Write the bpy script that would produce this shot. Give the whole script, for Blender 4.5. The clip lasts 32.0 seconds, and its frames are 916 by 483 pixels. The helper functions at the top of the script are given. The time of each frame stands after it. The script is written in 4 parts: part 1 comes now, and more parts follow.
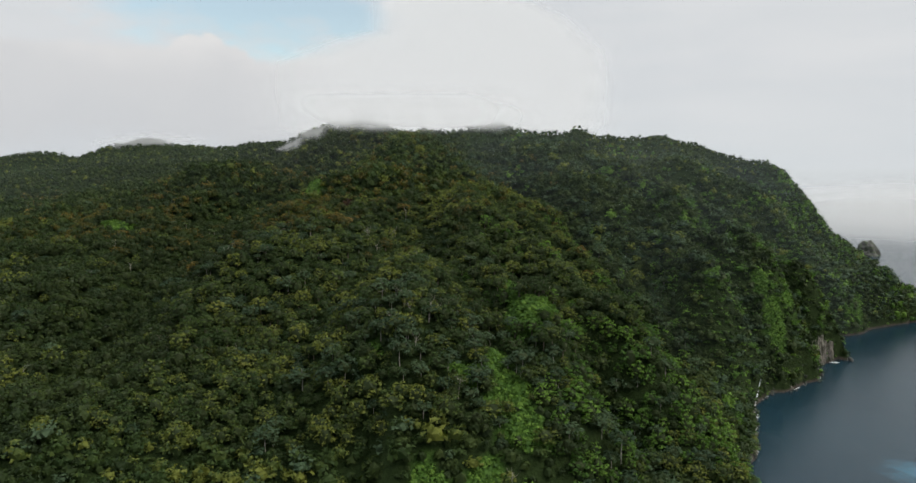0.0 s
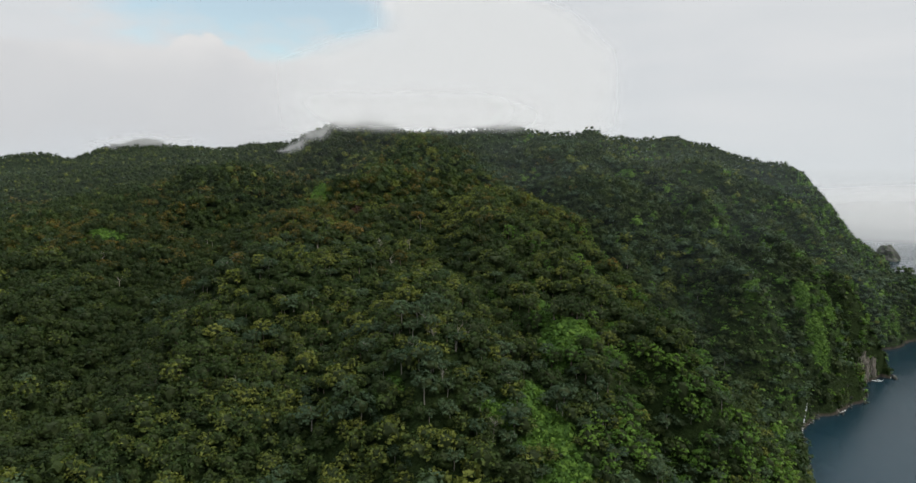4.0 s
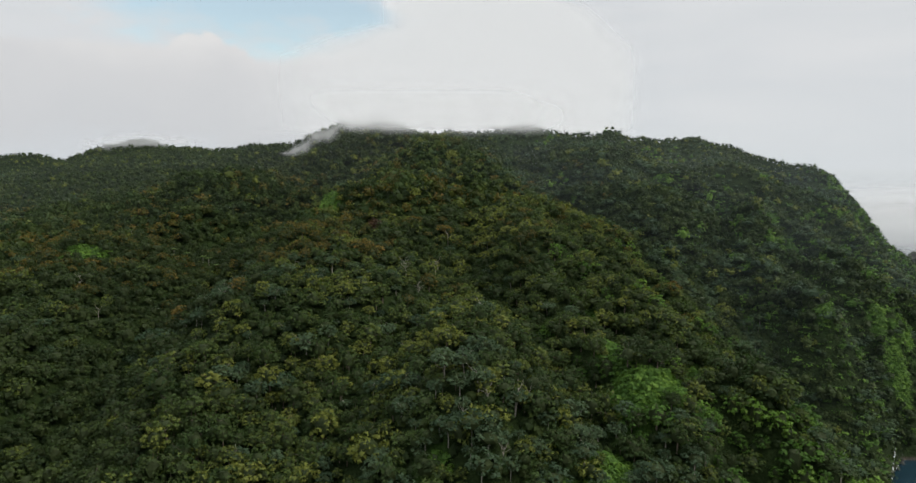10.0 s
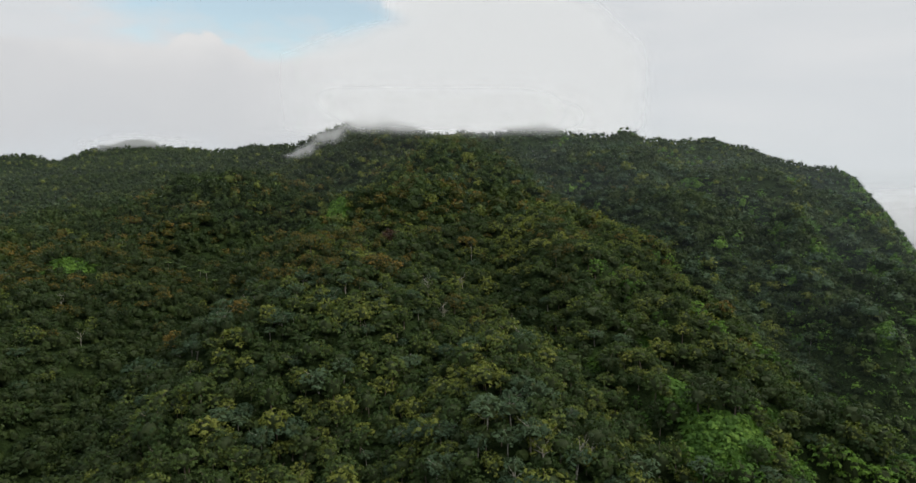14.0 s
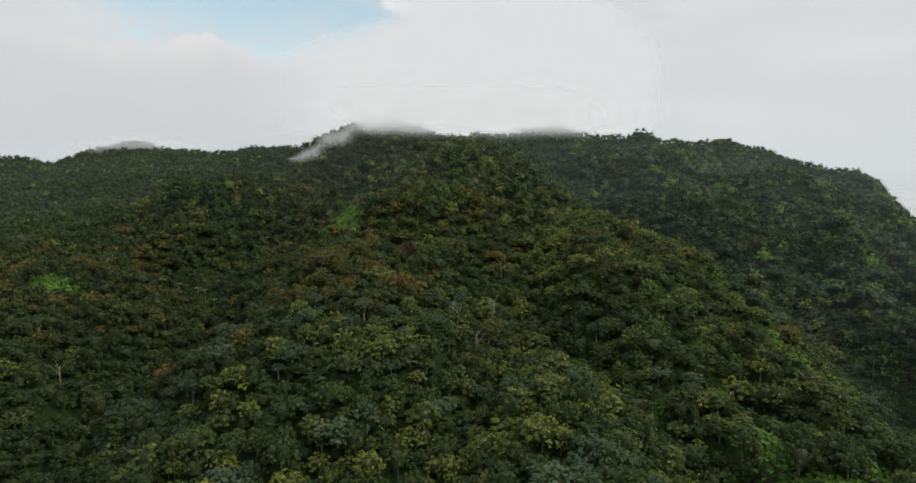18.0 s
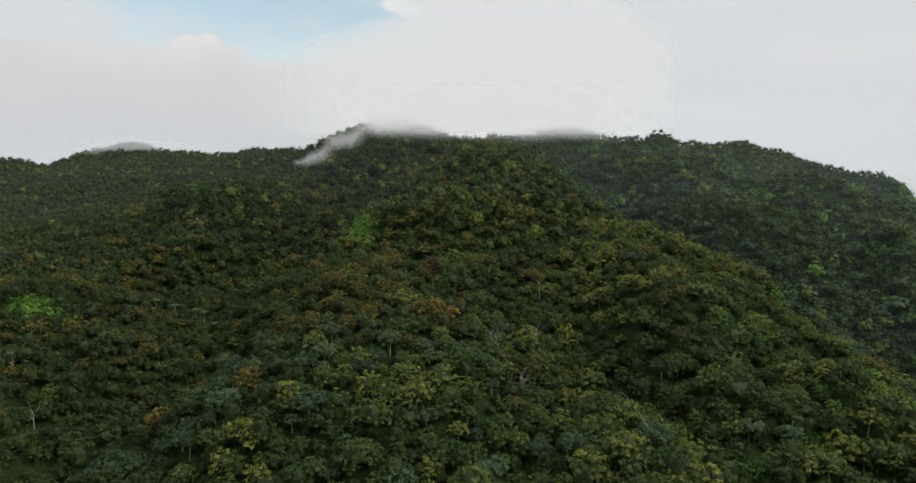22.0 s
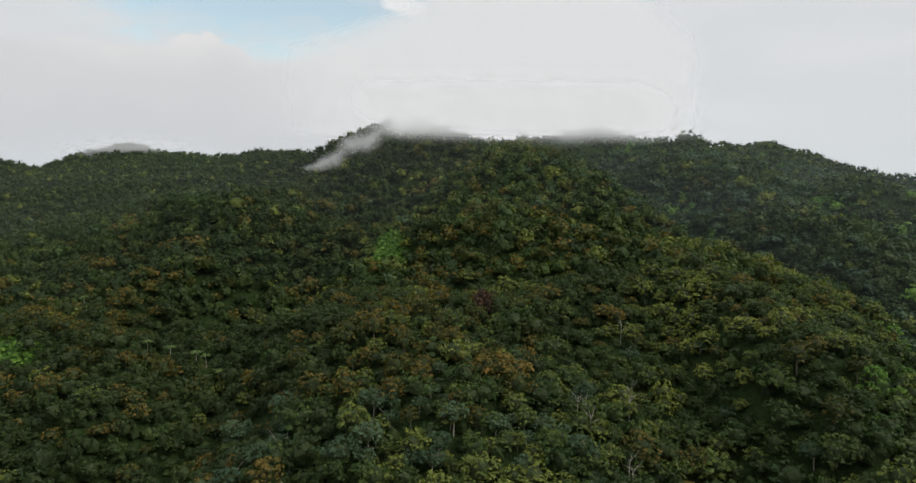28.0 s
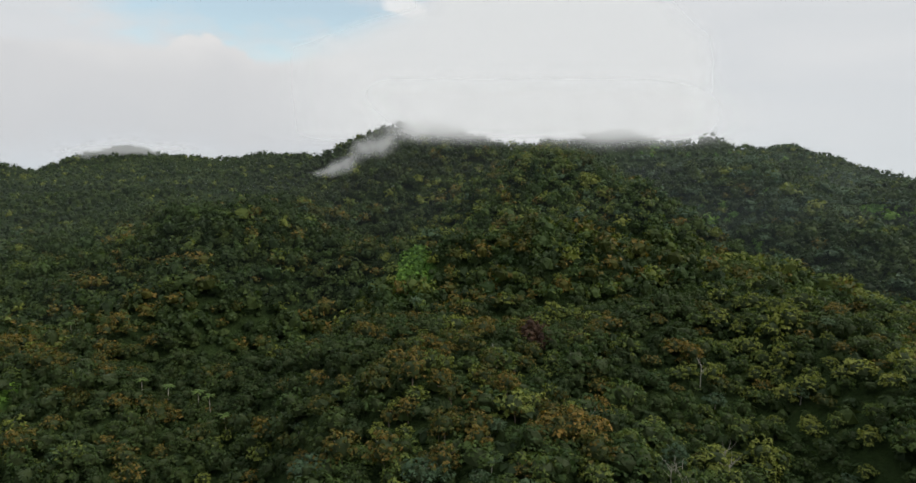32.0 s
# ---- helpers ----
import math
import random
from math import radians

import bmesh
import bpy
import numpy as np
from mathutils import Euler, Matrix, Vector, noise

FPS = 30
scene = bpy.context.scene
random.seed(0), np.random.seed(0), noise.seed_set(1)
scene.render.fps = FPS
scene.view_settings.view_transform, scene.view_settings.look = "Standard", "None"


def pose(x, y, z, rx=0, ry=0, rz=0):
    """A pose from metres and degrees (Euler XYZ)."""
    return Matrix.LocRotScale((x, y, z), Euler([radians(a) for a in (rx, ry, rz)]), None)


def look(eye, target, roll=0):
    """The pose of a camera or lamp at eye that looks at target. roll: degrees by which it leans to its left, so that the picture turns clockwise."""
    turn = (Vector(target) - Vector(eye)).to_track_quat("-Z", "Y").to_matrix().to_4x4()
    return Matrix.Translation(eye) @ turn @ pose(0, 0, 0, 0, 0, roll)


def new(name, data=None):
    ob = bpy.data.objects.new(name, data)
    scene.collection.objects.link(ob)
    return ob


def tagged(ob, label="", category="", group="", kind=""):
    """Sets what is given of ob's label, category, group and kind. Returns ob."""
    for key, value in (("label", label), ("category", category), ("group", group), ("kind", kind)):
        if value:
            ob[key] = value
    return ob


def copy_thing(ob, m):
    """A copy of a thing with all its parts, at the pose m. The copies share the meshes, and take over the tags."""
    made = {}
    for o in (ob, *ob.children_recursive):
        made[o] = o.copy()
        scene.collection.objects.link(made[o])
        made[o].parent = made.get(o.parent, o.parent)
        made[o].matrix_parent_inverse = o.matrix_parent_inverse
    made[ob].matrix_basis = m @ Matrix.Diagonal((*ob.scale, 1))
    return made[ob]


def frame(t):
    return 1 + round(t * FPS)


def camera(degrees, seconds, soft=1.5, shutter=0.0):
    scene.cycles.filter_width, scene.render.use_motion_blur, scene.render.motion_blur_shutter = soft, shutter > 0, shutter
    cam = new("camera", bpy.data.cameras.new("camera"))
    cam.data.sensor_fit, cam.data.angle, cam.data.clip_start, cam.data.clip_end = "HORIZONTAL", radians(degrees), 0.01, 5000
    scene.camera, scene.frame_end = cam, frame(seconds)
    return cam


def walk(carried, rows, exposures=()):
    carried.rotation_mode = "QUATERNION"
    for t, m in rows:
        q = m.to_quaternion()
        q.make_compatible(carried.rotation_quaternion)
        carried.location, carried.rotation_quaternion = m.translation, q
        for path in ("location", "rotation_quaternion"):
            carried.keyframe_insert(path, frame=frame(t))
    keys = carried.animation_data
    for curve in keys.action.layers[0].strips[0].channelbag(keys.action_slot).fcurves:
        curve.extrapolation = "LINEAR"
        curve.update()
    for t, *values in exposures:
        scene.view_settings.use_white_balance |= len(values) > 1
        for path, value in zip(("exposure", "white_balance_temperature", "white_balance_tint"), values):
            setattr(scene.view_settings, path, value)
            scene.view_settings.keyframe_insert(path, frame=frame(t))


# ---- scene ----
cam = camera(72.0, 32.0, 1.5)
METRES, EYE, TILT, LEAN, TURN = 500.0, 244.0, -6.5, 0.0, 0.0
K = 0.6405
ROWS = [
    (0.0, 0.0, 0.0, 0.0, 0.0, 0.0, -0.0),
    (0.5, -0.007, 0.0131, 0.0042, 0.0, 0.0, 0.0),
    (1.0, -0.0147, 0.0275, 0.0086, 0.01, 0.01, 0.02),
    (1.5, -0.0219, 0.0406, 0.0127, 0.01, 0.01, 0.01),
    (2.0, -0.0297, 0.0548, 0.0171, 0.01, 0.02, -0.0),
    (2.5, -0.0368, 0.068, 0.0212, 0.0, 0.02, -0.01),
    (3.0, -0.0446, 0.0822, 0.0256, -0.01, 0.02, -0.03),
    (3.5, -0.0517, 0.0952, 0.0296, -0.01, 0.02, -0.03),
    (5.5, -0.0814, 0.1497, 0.0479, -0.02, -0.04, -0.06),
    (6.0, -0.0895, 0.1634, 0.0525, -0.04, -0.05, -0.06),
    (6.5, -0.0968, 0.1763, 0.0568, -0.05, -0.07, -0.08),
    (7.0, -0.1047, 0.1902, 0.0614, -0.06, -0.09, -0.09),
    (7.5, -0.112, 0.2031, 0.0654, -0.07, -0.08, -0.09),
    (8.0, -0.1196, 0.217, 0.0698, -0.08, -0.09, -0.09),
    (8.5, -0.1269, 0.2298, 0.0736, -0.09, -0.09, -0.08),
    (9.0, -0.1346, 0.2437, 0.0778, -0.09, -0.08, -0.09),
    (9.5, -0.1417, 0.2565, 0.0818, -0.1, -0.08, -0.09),
    (10.0, -0.1494, 0.2706, 0.0861, -0.09, -0.08, -0.09),
    (10.5, -0.1568, 0.2833, 0.0899, -0.11, -0.07, -0.08),
    (11.0, -0.1644, 0.2971, 0.0942, -0.11, -0.08, -0.07),
    (11.5, -0.1717, 0.3099, 0.0983, -0.11, -0.09, -0.08),
    (12.0, -0.1793, 0.3237, 0.1024, -0.12, -0.08, -0.09),
    (12.5, -0.1866, 0.3364, 0.1064, -0.12, -0.08, -0.1),
    (13.0, -0.1945, 0.3501, 0.1108, -0.13, -0.09, -0.1),
    (13.5, -0.2017, 0.3627, 0.1147, -0.13, -0.09, -0.1),
    (14.0, -0.2096, 0.3764, 0.1191, -0.13, -0.1, -0.11),
    (14.5, -0.2169, 0.3891, 0.123, -0.13, -0.1, -0.12),
    (16.5, -0.2466, 0.4418, 0.1387, -0.1, -0.04, -0.12),
    (17.0, -0.2551, 0.4549, 0.1426, -0.13, -0.01, -0.11),
    (17.5, -0.2628, 0.4672, 0.1465, -0.14, -0.01, -0.11),
    (18.0, -0.271, 0.4808, 0.1509, -0.15, -0.01, -0.1),
    (18.5, -0.2786, 0.4929, 0.1547, -0.16, 0.01, -0.09),
    (19.0, -0.2868, 0.5062, 0.1588, -0.17, 0.04, -0.1),
    (19.5, -0.294, 0.5185, 0.1628, -0.16, 0.04, -0.1),
    (20.0, -0.3023, 0.5315, 0.1666, -0.17, 0.08, -0.11),
    (20.5, -0.3095, 0.5438, 0.1706, -0.16, 0.08, -0.12),
    (21.0, -0.3178, 0.5569, 0.1743, -0.17, 0.11, -0.13),
    (21.5, -0.3255, 0.5692, 0.1785, -0.18, 0.09, -0.14),
    (22.0, -0.3337, 0.5825, 0.1829, -0.19, 0.08, -0.15),
    (22.5, -0.341, 0.5946, 0.1863, -0.18, 0.11, -0.15),
    (23.0, -0.3491, 0.6078, 0.191, -0.18, 0.07, -0.15),
    (23.5, -0.3568, 0.6198, 0.1945, -0.19, 0.11, -0.14),
    (24.0, -0.365, 0.6327, 0.1984, -0.18, 0.12, -0.15),
    (24.5, -0.3725, 0.6448, 0.2022, -0.18, 0.13, -0.15),
    (25.0, -0.3809, 0.6577, 0.2064, -0.18, 0.12, -0.15),
    (25.5, -0.3886, 0.6696, 0.2101, -0.17, 0.12, -0.14),
    (27.5, -0.421, 0.7186, 0.229, -0.2, -0.08, -0.15),
    (28.0, -0.43, 0.731, 0.2329, -0.23, -0.07, -0.14),
    (28.5, -0.4379, 0.7427, 0.2365, -0.23, -0.06, -0.14),
    (29.0, -0.4464, 0.7553, 0.2404, -0.23, -0.04, -0.14),
    (29.5, -0.4541, 0.7668, 0.244, -0.22, -0.01, -0.15),
    (30.0, -0.4627, 0.7794, 0.2479, -0.23, 0.03, -0.16),
    (30.5, -0.4702, 0.7909, 0.2513, -0.21, 0.07, -0.15),
    (31.0, -0.4787, 0.8034, 0.2552, -0.2, 0.11, -0.16),
    (31.5, -0.4867, 0.8148, 0.2588, -0.21, 0.14, -0.17),
    (32.0, -0.4952, 0.8272, 0.2629, -0.2, 0.16, -0.18),
]
walk(cam, [(t, pose(0, 0, EYE, TILT, LEAN, TURN) @ pose(METRES * K * x, METRES * y, METRES * K * z, 90 + K * pitch, roll, K * yaw)) for t, x, y, z, yaw, pitch, roll in ROWS])


# ---- world and light ----
SUN_ELEVATION, SUN_ROTATION = radians(42), radians(100)


def math_node(tree, operation, a, b=0.0, clamp=False):
    n = tree.nodes.new("ShaderNodeMath")
    n.operation, n.use_clamp = operation, clamp
    for socket, value in zip(n.inputs, (a, b)):
        if isinstance(value, (int, float)):
            socket.default_value = value
        else:
            tree.links.new(value, socket)
    return n.outputs[0]


def ramp(tree, value, *stops):
    n = tree.nodes.new("ShaderNodeValToRGB")
    e = n.color_ramp.elements
    while len(e) < len(stops):
        e.new(0.5)
    for k, (at, colour) in zip(e, stops):
        k.position = at
        k.color = (*colour, 1) if isinstance(colour, tuple) else (colour, colour, colour, 1)
    tree.links.new(value, n.inputs[0])
    return n.outputs[0]


def noise_node(tree, vector, scale, detail=4.0, rough=0.55, distort=0.0):
    n = tree.nodes.new("ShaderNodeTexNoise")
    n.inputs["Scale"].default_value, n.inputs["Detail"].default_value = scale, detail
    n.inputs["Roughness"].default_value, n.inputs["Distortion"].default_value = rough, distort
    tree.links.new(vector, n.inputs["Vector"])
    return n.outputs["Fac"]


def mix(tree, fac, a, b, blend="MIX"):
    n = tree.nodes.new("ShaderNodeMix")
    n.data_type, n.blend_type = "RGBA", blend
    for socket, value in ((n.inputs[0], fac), (n.inputs[6], a), (n.inputs[7], b)):
        if isinstance(value, tuple):
            socket.default_value = (*value, 1)
        elif isinstance(value, (int, float)):
            socket.default_value = value
        else:
            tree.links.new(value, socket)
    return n.outputs[2]


def build_world():
    world = bpy.data.worlds.new("overcast_sky")
    scene.world = world
    world.use_nodes = True
    t = world.node_tree
    t.nodes.clear()
    out, back = t.nodes.new("ShaderNodeOutputWorld"), t.nodes.new("ShaderNodeBackground")
    t.links.new(back.outputs[0], out.inputs[0])
    sky = t.nodes.new("ShaderNodeTexSky")
    sky.sky_type, sky.sun_disc, sky.sun_elevation, sky.sun_rotation = "NISHITA", False, SUN_ELEVATION, SUN_ROTATION
    blue = mix(t, 1.0, sky.outputs[0], (0.205, 0.20, 0.165), "MULTIPLY")
    way = t.nodes.new("ShaderNodeTexCoord").outputs["Generated"]
    split = t.nodes.new("ShaderNodeSeparateXYZ")
    t.links.new(way, split.inputs[0])
    x, y, z = split.outputs
    flat = t.nodes.new("ShaderNodeMapping")
    flat.inputs["Scale"].default_value = (1, 1, 3.2)
    t.links.new(way, flat.inputs["Vector"])
    billow = noise_node(t, flat.outputs[0], 3.1, 7, 0.52, 0.3)
    streak = t.nodes.new("ShaderNodeMapping")
    streak.inputs["Scale"].default_value = (1, 1, 9)
    t.links.new(way, streak.inputs["Vector"])
    wisp = noise_node(t, streak.outputs[0], 4.0, 5, 0.5)
    # the overcast itself: thicker and thinner cloud, paler towards the horizon
    grey = mix(t, math_node(t, "MULTIPLY", billow, 1.0), (0.61, 0.645, 0.680), (0.77, 0.775, 0.78))
    grey = mix(t, ramp(t, wisp, (0.4, 0.0), (0.7, 0.35)), grey, (0.60, 0.64, 0.67))
    low = ramp(t, z, (0.0, 1.0), (0.13, 0.0))
    grey = mix(t, math_node(t, "MULTIPLY", low, 0.55), grey, (0.645, 0.685, 0.71))
    # the break in the overcast, a ragged patch of blue low in the north-north-west
    off = math_node(t, "ADD", x, 0.27)
    rise = math_node(t, "SUBTRACT", z, 0.226)
    rough = math_node(t, "SUBTRACT", noise_node(t, flat.outputs[0], 9.0, 6, 0.6), 0.5)
    reach = math_node(t, "ADD", math_node(t, "MULTIPLY", math_node(t, "MULTIPLY", off, off), 14.0), math_node(t, "MULTIPLY", math_node(t, "MULTIPLY", rise, rise), 160.0))
    reach = math_node(t, "ADD", reach, math_node(t, "MULTIPLY", rough, 2.6))
    north = math_node(t, "GREATER_THAN", y, 0.0)
    gap = math_node(t, "MULTIPLY", ramp(t, reach, (0.1, 1.0), (1.15, 0.0)), north)
    sky_colour = mix(t, math_node(t, "MULTIPLY", gap, 0.72), grey, blue)
    puff_x = math_node(t, "ADD", math_node(t, "ADD", x, 0.073), math_node(t, "MULTIPLY", math_node(t, "SUBTRACT", z, 0.239), 1.6))
    puff_z = math_node(t, "SUBTRACT", z, 0.238)
    puff = math_node(t, "ADD", math_node(t, "MULTIPLY", math_node(t, "MULTIPLY", puff_x, puff_x), 700.0), math_node(t, "MULTIPLY", math_node(t, "MULTIPLY", puff_z, puff_z), 4500.0))
    puff = math_node(t, "ADD", puff, math_node(t, "MULTIPLY", rough, 5.0))
    sky_colour = mix(t, math_node(t, "MULTIPLY", ramp(t, puff, (0.2, 0.85), (1.1, 0.0)), north), sky_colour, (0.83, 0.835, 0.83))
    # a bank of cumulus along the north-west, pale on top and grey-lilac below
    top = math_node(t, "ADD", math_node(t, "MULTIPLY", noise_node(t, way, 4.2, 6, 0.55), 0.10), 0.118)
    # its tallest head, rounded and knobbly
    head = math_node(t, "DIVIDE", math_node(t, "ADD", x, 0.355), 0.105)
    head = math_node(t, "SUBTRACT", 1.0, math_node(t, "MULTIPLY", head, head), True)
    knobs = math_node(t, "MULTIPLY", math_node(t, "SUBTRACT", noise_node(t, way, 26.0, 4, 0.55), 0.5), 0.055)
    head = math_node(t, "ADD", math_node(t, "MULTIPLY", math_node(t, "POWER", head, 0.5), 0.192), knobs)
    top = math_node(t, "MAXIMUM", top, head)
    bank = math_node(t, "DIVIDE", math_node(t, "SUBTRACT", top, z), 0.010, True)
    bank = math_node(t, "MULTIPLY", math_node(t, "MULTIPLY", bank, math_node(t, "DIVIDE", math_node(t, "SUBTRACT", 0.22, x), 0.35, True)), north)
    puffs = noise_node(t, way, 13.0, 6, 0.6)
    bank_colour = ramp(t, math_node(t, "ADD", z, math_node(t, "MULTIPLY", math_node(t, "SUBTRACT", puffs, 0.5), 0.09)), (0.0, (0.62, 0.655, 0.69)), (0.06, (0.615, 0.63, 0.65)), (0.14, (0.655, 0.662, 0.675)), (0.20, (0.78, 0.775, 0.77)))
    sky_colour = mix(t, bank, sky_colour, bank_colour)
    # an overcast is brighter overhead than at the horizon
    lift = math_node(t, "ADD", math_node(t, "MULTIPLY", ramp(t, z, (0.42, 0.0), (0.95, 1.0)), 2.1), 1.0)
    overhead = t.nodes.new("ShaderNodeVectorMath")
    overhead.operation = "SCALE"
    t.links.new(sky_colour, overhead.inputs[0])
    t.links.new(lift, overhead.inputs["Scale"])
    sky_colour = overhead.outputs[0]
    # below the horizon: the sea's haze
    haze = ramp(t, math_node(t, "MULTIPLY", z, -1.0), (0.0, (0.655, 0.685, 0.70)), (0.06, (0.53, 0.57, 0.60)), (0.3, (0.05, 0.065, 0.08)))
    colour = mix(t, math_node(t, "LESS_THAN", z, 0.0), sky_colour, haze)
    t.links.new(colour, back.inputs[0])
    back.inputs[1].default_value = 1.0


build_world()
sun = new("sun", bpy.data.lights.new("sun", "SUN"))
sun.data.energy, sun.data.angle, sun.data.color = 3.3, radians(20), (1.0, 0.94, 0.82)
sun.matrix_world = look((math.sin(SUN_ROTATION) * 100, math.cos(SUN_ROTATION) * 100, math.tan(SUN_ELEVATION) * 100), (0, 0, 0))


# ---- materials ----
def material(name):
    m = bpy.data.materials.new(name)
    m.use_nodes = True
    t = m.node_tree
    t.nodes.clear()
    out = t.nodes.new("ShaderNodeOutputMaterial")
    return m, t, out


def principled(t, out, colour, rough, **more):
    p = t.nodes.new("ShaderNodeBsdfPrincipled")
    if isinstance(colour, tuple):
        p.inputs["Base Color"].default_value = (*colour, 1)
    else:
        t.links.new(colour, p.inputs["Base Color"])
    p.inputs["Roughness"].default_value = rough
    for key, value in more.items():
        p.inputs[key].default_value = value
    t.links.new(p.outputs[0], out.inputs["Surface"])
    return p


def bump(t, p, height, strength, distance):
    b = t.nodes.new("ShaderNodeBump")
    b.inputs["Strength"].default_value, b.inputs["Distance"].default_value = strength, distance
    t.links.new(height, b.inputs["Height"])
    t.links.new(b.outputs[0], p.inputs["Normal"])


def leaf_material(name, dark, mid, light, tips=None, tip_share=0.2):
    """Foliage: each tree has its own shade, each spray of leaves varies a little, and stands drift in colour over the slope."""
    m, t, out = material(name)
    geo = t.nodes.new("ShaderNodeNewGeometry")
    tint = t.nodes.new("ShaderNodeAttribute")
    tint.attribute_name = "tint"
    info = t.nodes.new("ShaderNodeObjectInfo")
    own = math_node(t, "FRACT", math_node(t, "ADD", tint.outputs["Fac"], info.outputs["Random"]))
    leafy = math_node(t, "LESS_THAN", tint.outputs["Fac"], 0.999)
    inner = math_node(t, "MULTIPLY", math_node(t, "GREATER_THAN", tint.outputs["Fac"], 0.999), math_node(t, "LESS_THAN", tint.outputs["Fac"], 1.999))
    stand = noise_node(t, geo.outputs["Position"], 0.011, 3, 0.5)
    shade = math_node(t, "ADD", math_node(t, "MULTIPLY", own, 0.56), math_node(t, "MULTIPLY", stand, 0.65))
    shade = math_node(t, "ADD", shade, math_node(t, "MULTIPLY", geo.outputs["Random Per Island"], 0.26))
    colour = ramp(t, shade, (0.30, dark), (0.74, mid), (1.0, light))
    if tips:
        flush = ramp(t, math_node(t, "ADD", math_node(t, "MULTIPLY", geo.outputs["Random Per Island"], 0.6), math_node(t, "MULTIPLY", own, 0.4)), (0.8 - tip_share - 0.2, 0.0), (0.8 - tip_share + 0.2, 1.0))
        colour = mix(t, math_node(t, "MULTIPLY", flush, leafy), colour, tips)
    # core of the crown: its inner shade put in as one dull green
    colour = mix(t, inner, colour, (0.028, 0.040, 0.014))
    diffuse = t.nodes.new("ShaderNodeBsdfPrincipled")
    t.links.new(colour, diffuse.inputs["Base Color"])
    diffuse.inputs["Roughness"].default_value = 0.62
    diffuse.inputs["Specular IOR Level"].default_value = 0.12
    through_leaf = t.nodes.new("ShaderNodeBsdfTranslucent")
    t.links.new(mix(t, 1.0, colour, (0.9, 1.0, 0.45), "MULTIPLY"), through_leaf.inputs[0])
    both = t.nodes.new("ShaderNodeMixShader")
    both.inputs[0].default_value = 0.34
    t.links.new(diffuse.outputs[0], both.inputs[1])
    t.links.new(through_leaf.outputs[0], both.inputs[2])
    t.links.new(both.outputs[0], out.inputs["Surface"])
    return m


LEAF = dict(
    green=leaf_material("broad_leaves", (0.013, 0.028, 0.008), (0.034, 0.056, 0.014), (0.106, 0.121, 0.023)),
    # lighter copy of the broad leaves: light on the spur put into the colour
    light=leaf_material("sunlit_leaves", (0.026, 0.046, 0.012), (0.048, 0.072, 0.017), (0.126, 0.138, 0.029)),
    grey=leaf_material("grey_green_leaves", (0.020, 0.039, 0.020), (0.034, 0.058, 0.029), (0.054, 0.084, 0.042)),
    rust=leaf_material("flushing_leaves", (0.020, 0.030, 0.006), (0.036, 0.045, 0.009), (0.062, 0.062, 0.012), (0.112, 0.074, 0.016), 0.20),
    # dark copy: creepers, and shade of valleys and gaps put into the colour
    dark=leaf_material("dark_shade_leaves", (0.012, 0.022, 0.007), (0.020, 0.034, 0.009), (0.035, 0.052, 0.013)),
    palm=leaf_material("palm_fronds", (0.035, 0.06, 0.016), (0.05, 0.08, 0.02), (0.075, 0.105, 0.028)),
    golden=leaf_material("golden_leaves", (0.030, 0.038, 0.008), (0.055, 0.056, 0.012), (0.095, 0.080, 0.018), (0.150, 0.095, 0.022), 0.38),
    withered=leaf_material("withered_leaves", (0.018, 0.010, 0.006), (0.030, 0.016, 0.009), (0.045, 0.024, 0.012)),
    vine=leaf_material("vine_leaves", (0.026, 0.060, 0.011), (0.054, 0.112, 0.017), (0.100, 0.175, 0.027)),
)


def bark_material(name, dark, light):
    m, t, out = material(name)
    co = t.nodes.new("ShaderNodeTexCoord")
    stretch = t.nodes.new("ShaderNodeMapping")
    stretch.inputs["Scale"].default_value = (1, 1, 0.25)
    t.links.new(co.outputs["Object"], stretch.inputs["Vector"])
    n = noise_node(t, stretch.outputs[0], 3.0, 6, 0.65)
    p = principled(t, out, ramp(t, n, (0.3, dark), (0.7, light)), 0.85)
    bump(t, p, n, 0.5, 0.05)
    return m


BARK = dict(pale=bark_material("pale_bark", (0.13, 0.12, 0.10), (0.30, 0.28, 0.24)), brown=bark_material("brown_bark", (0.06, 0.045, 0.03), (0.16, 0.13, 0.10)))


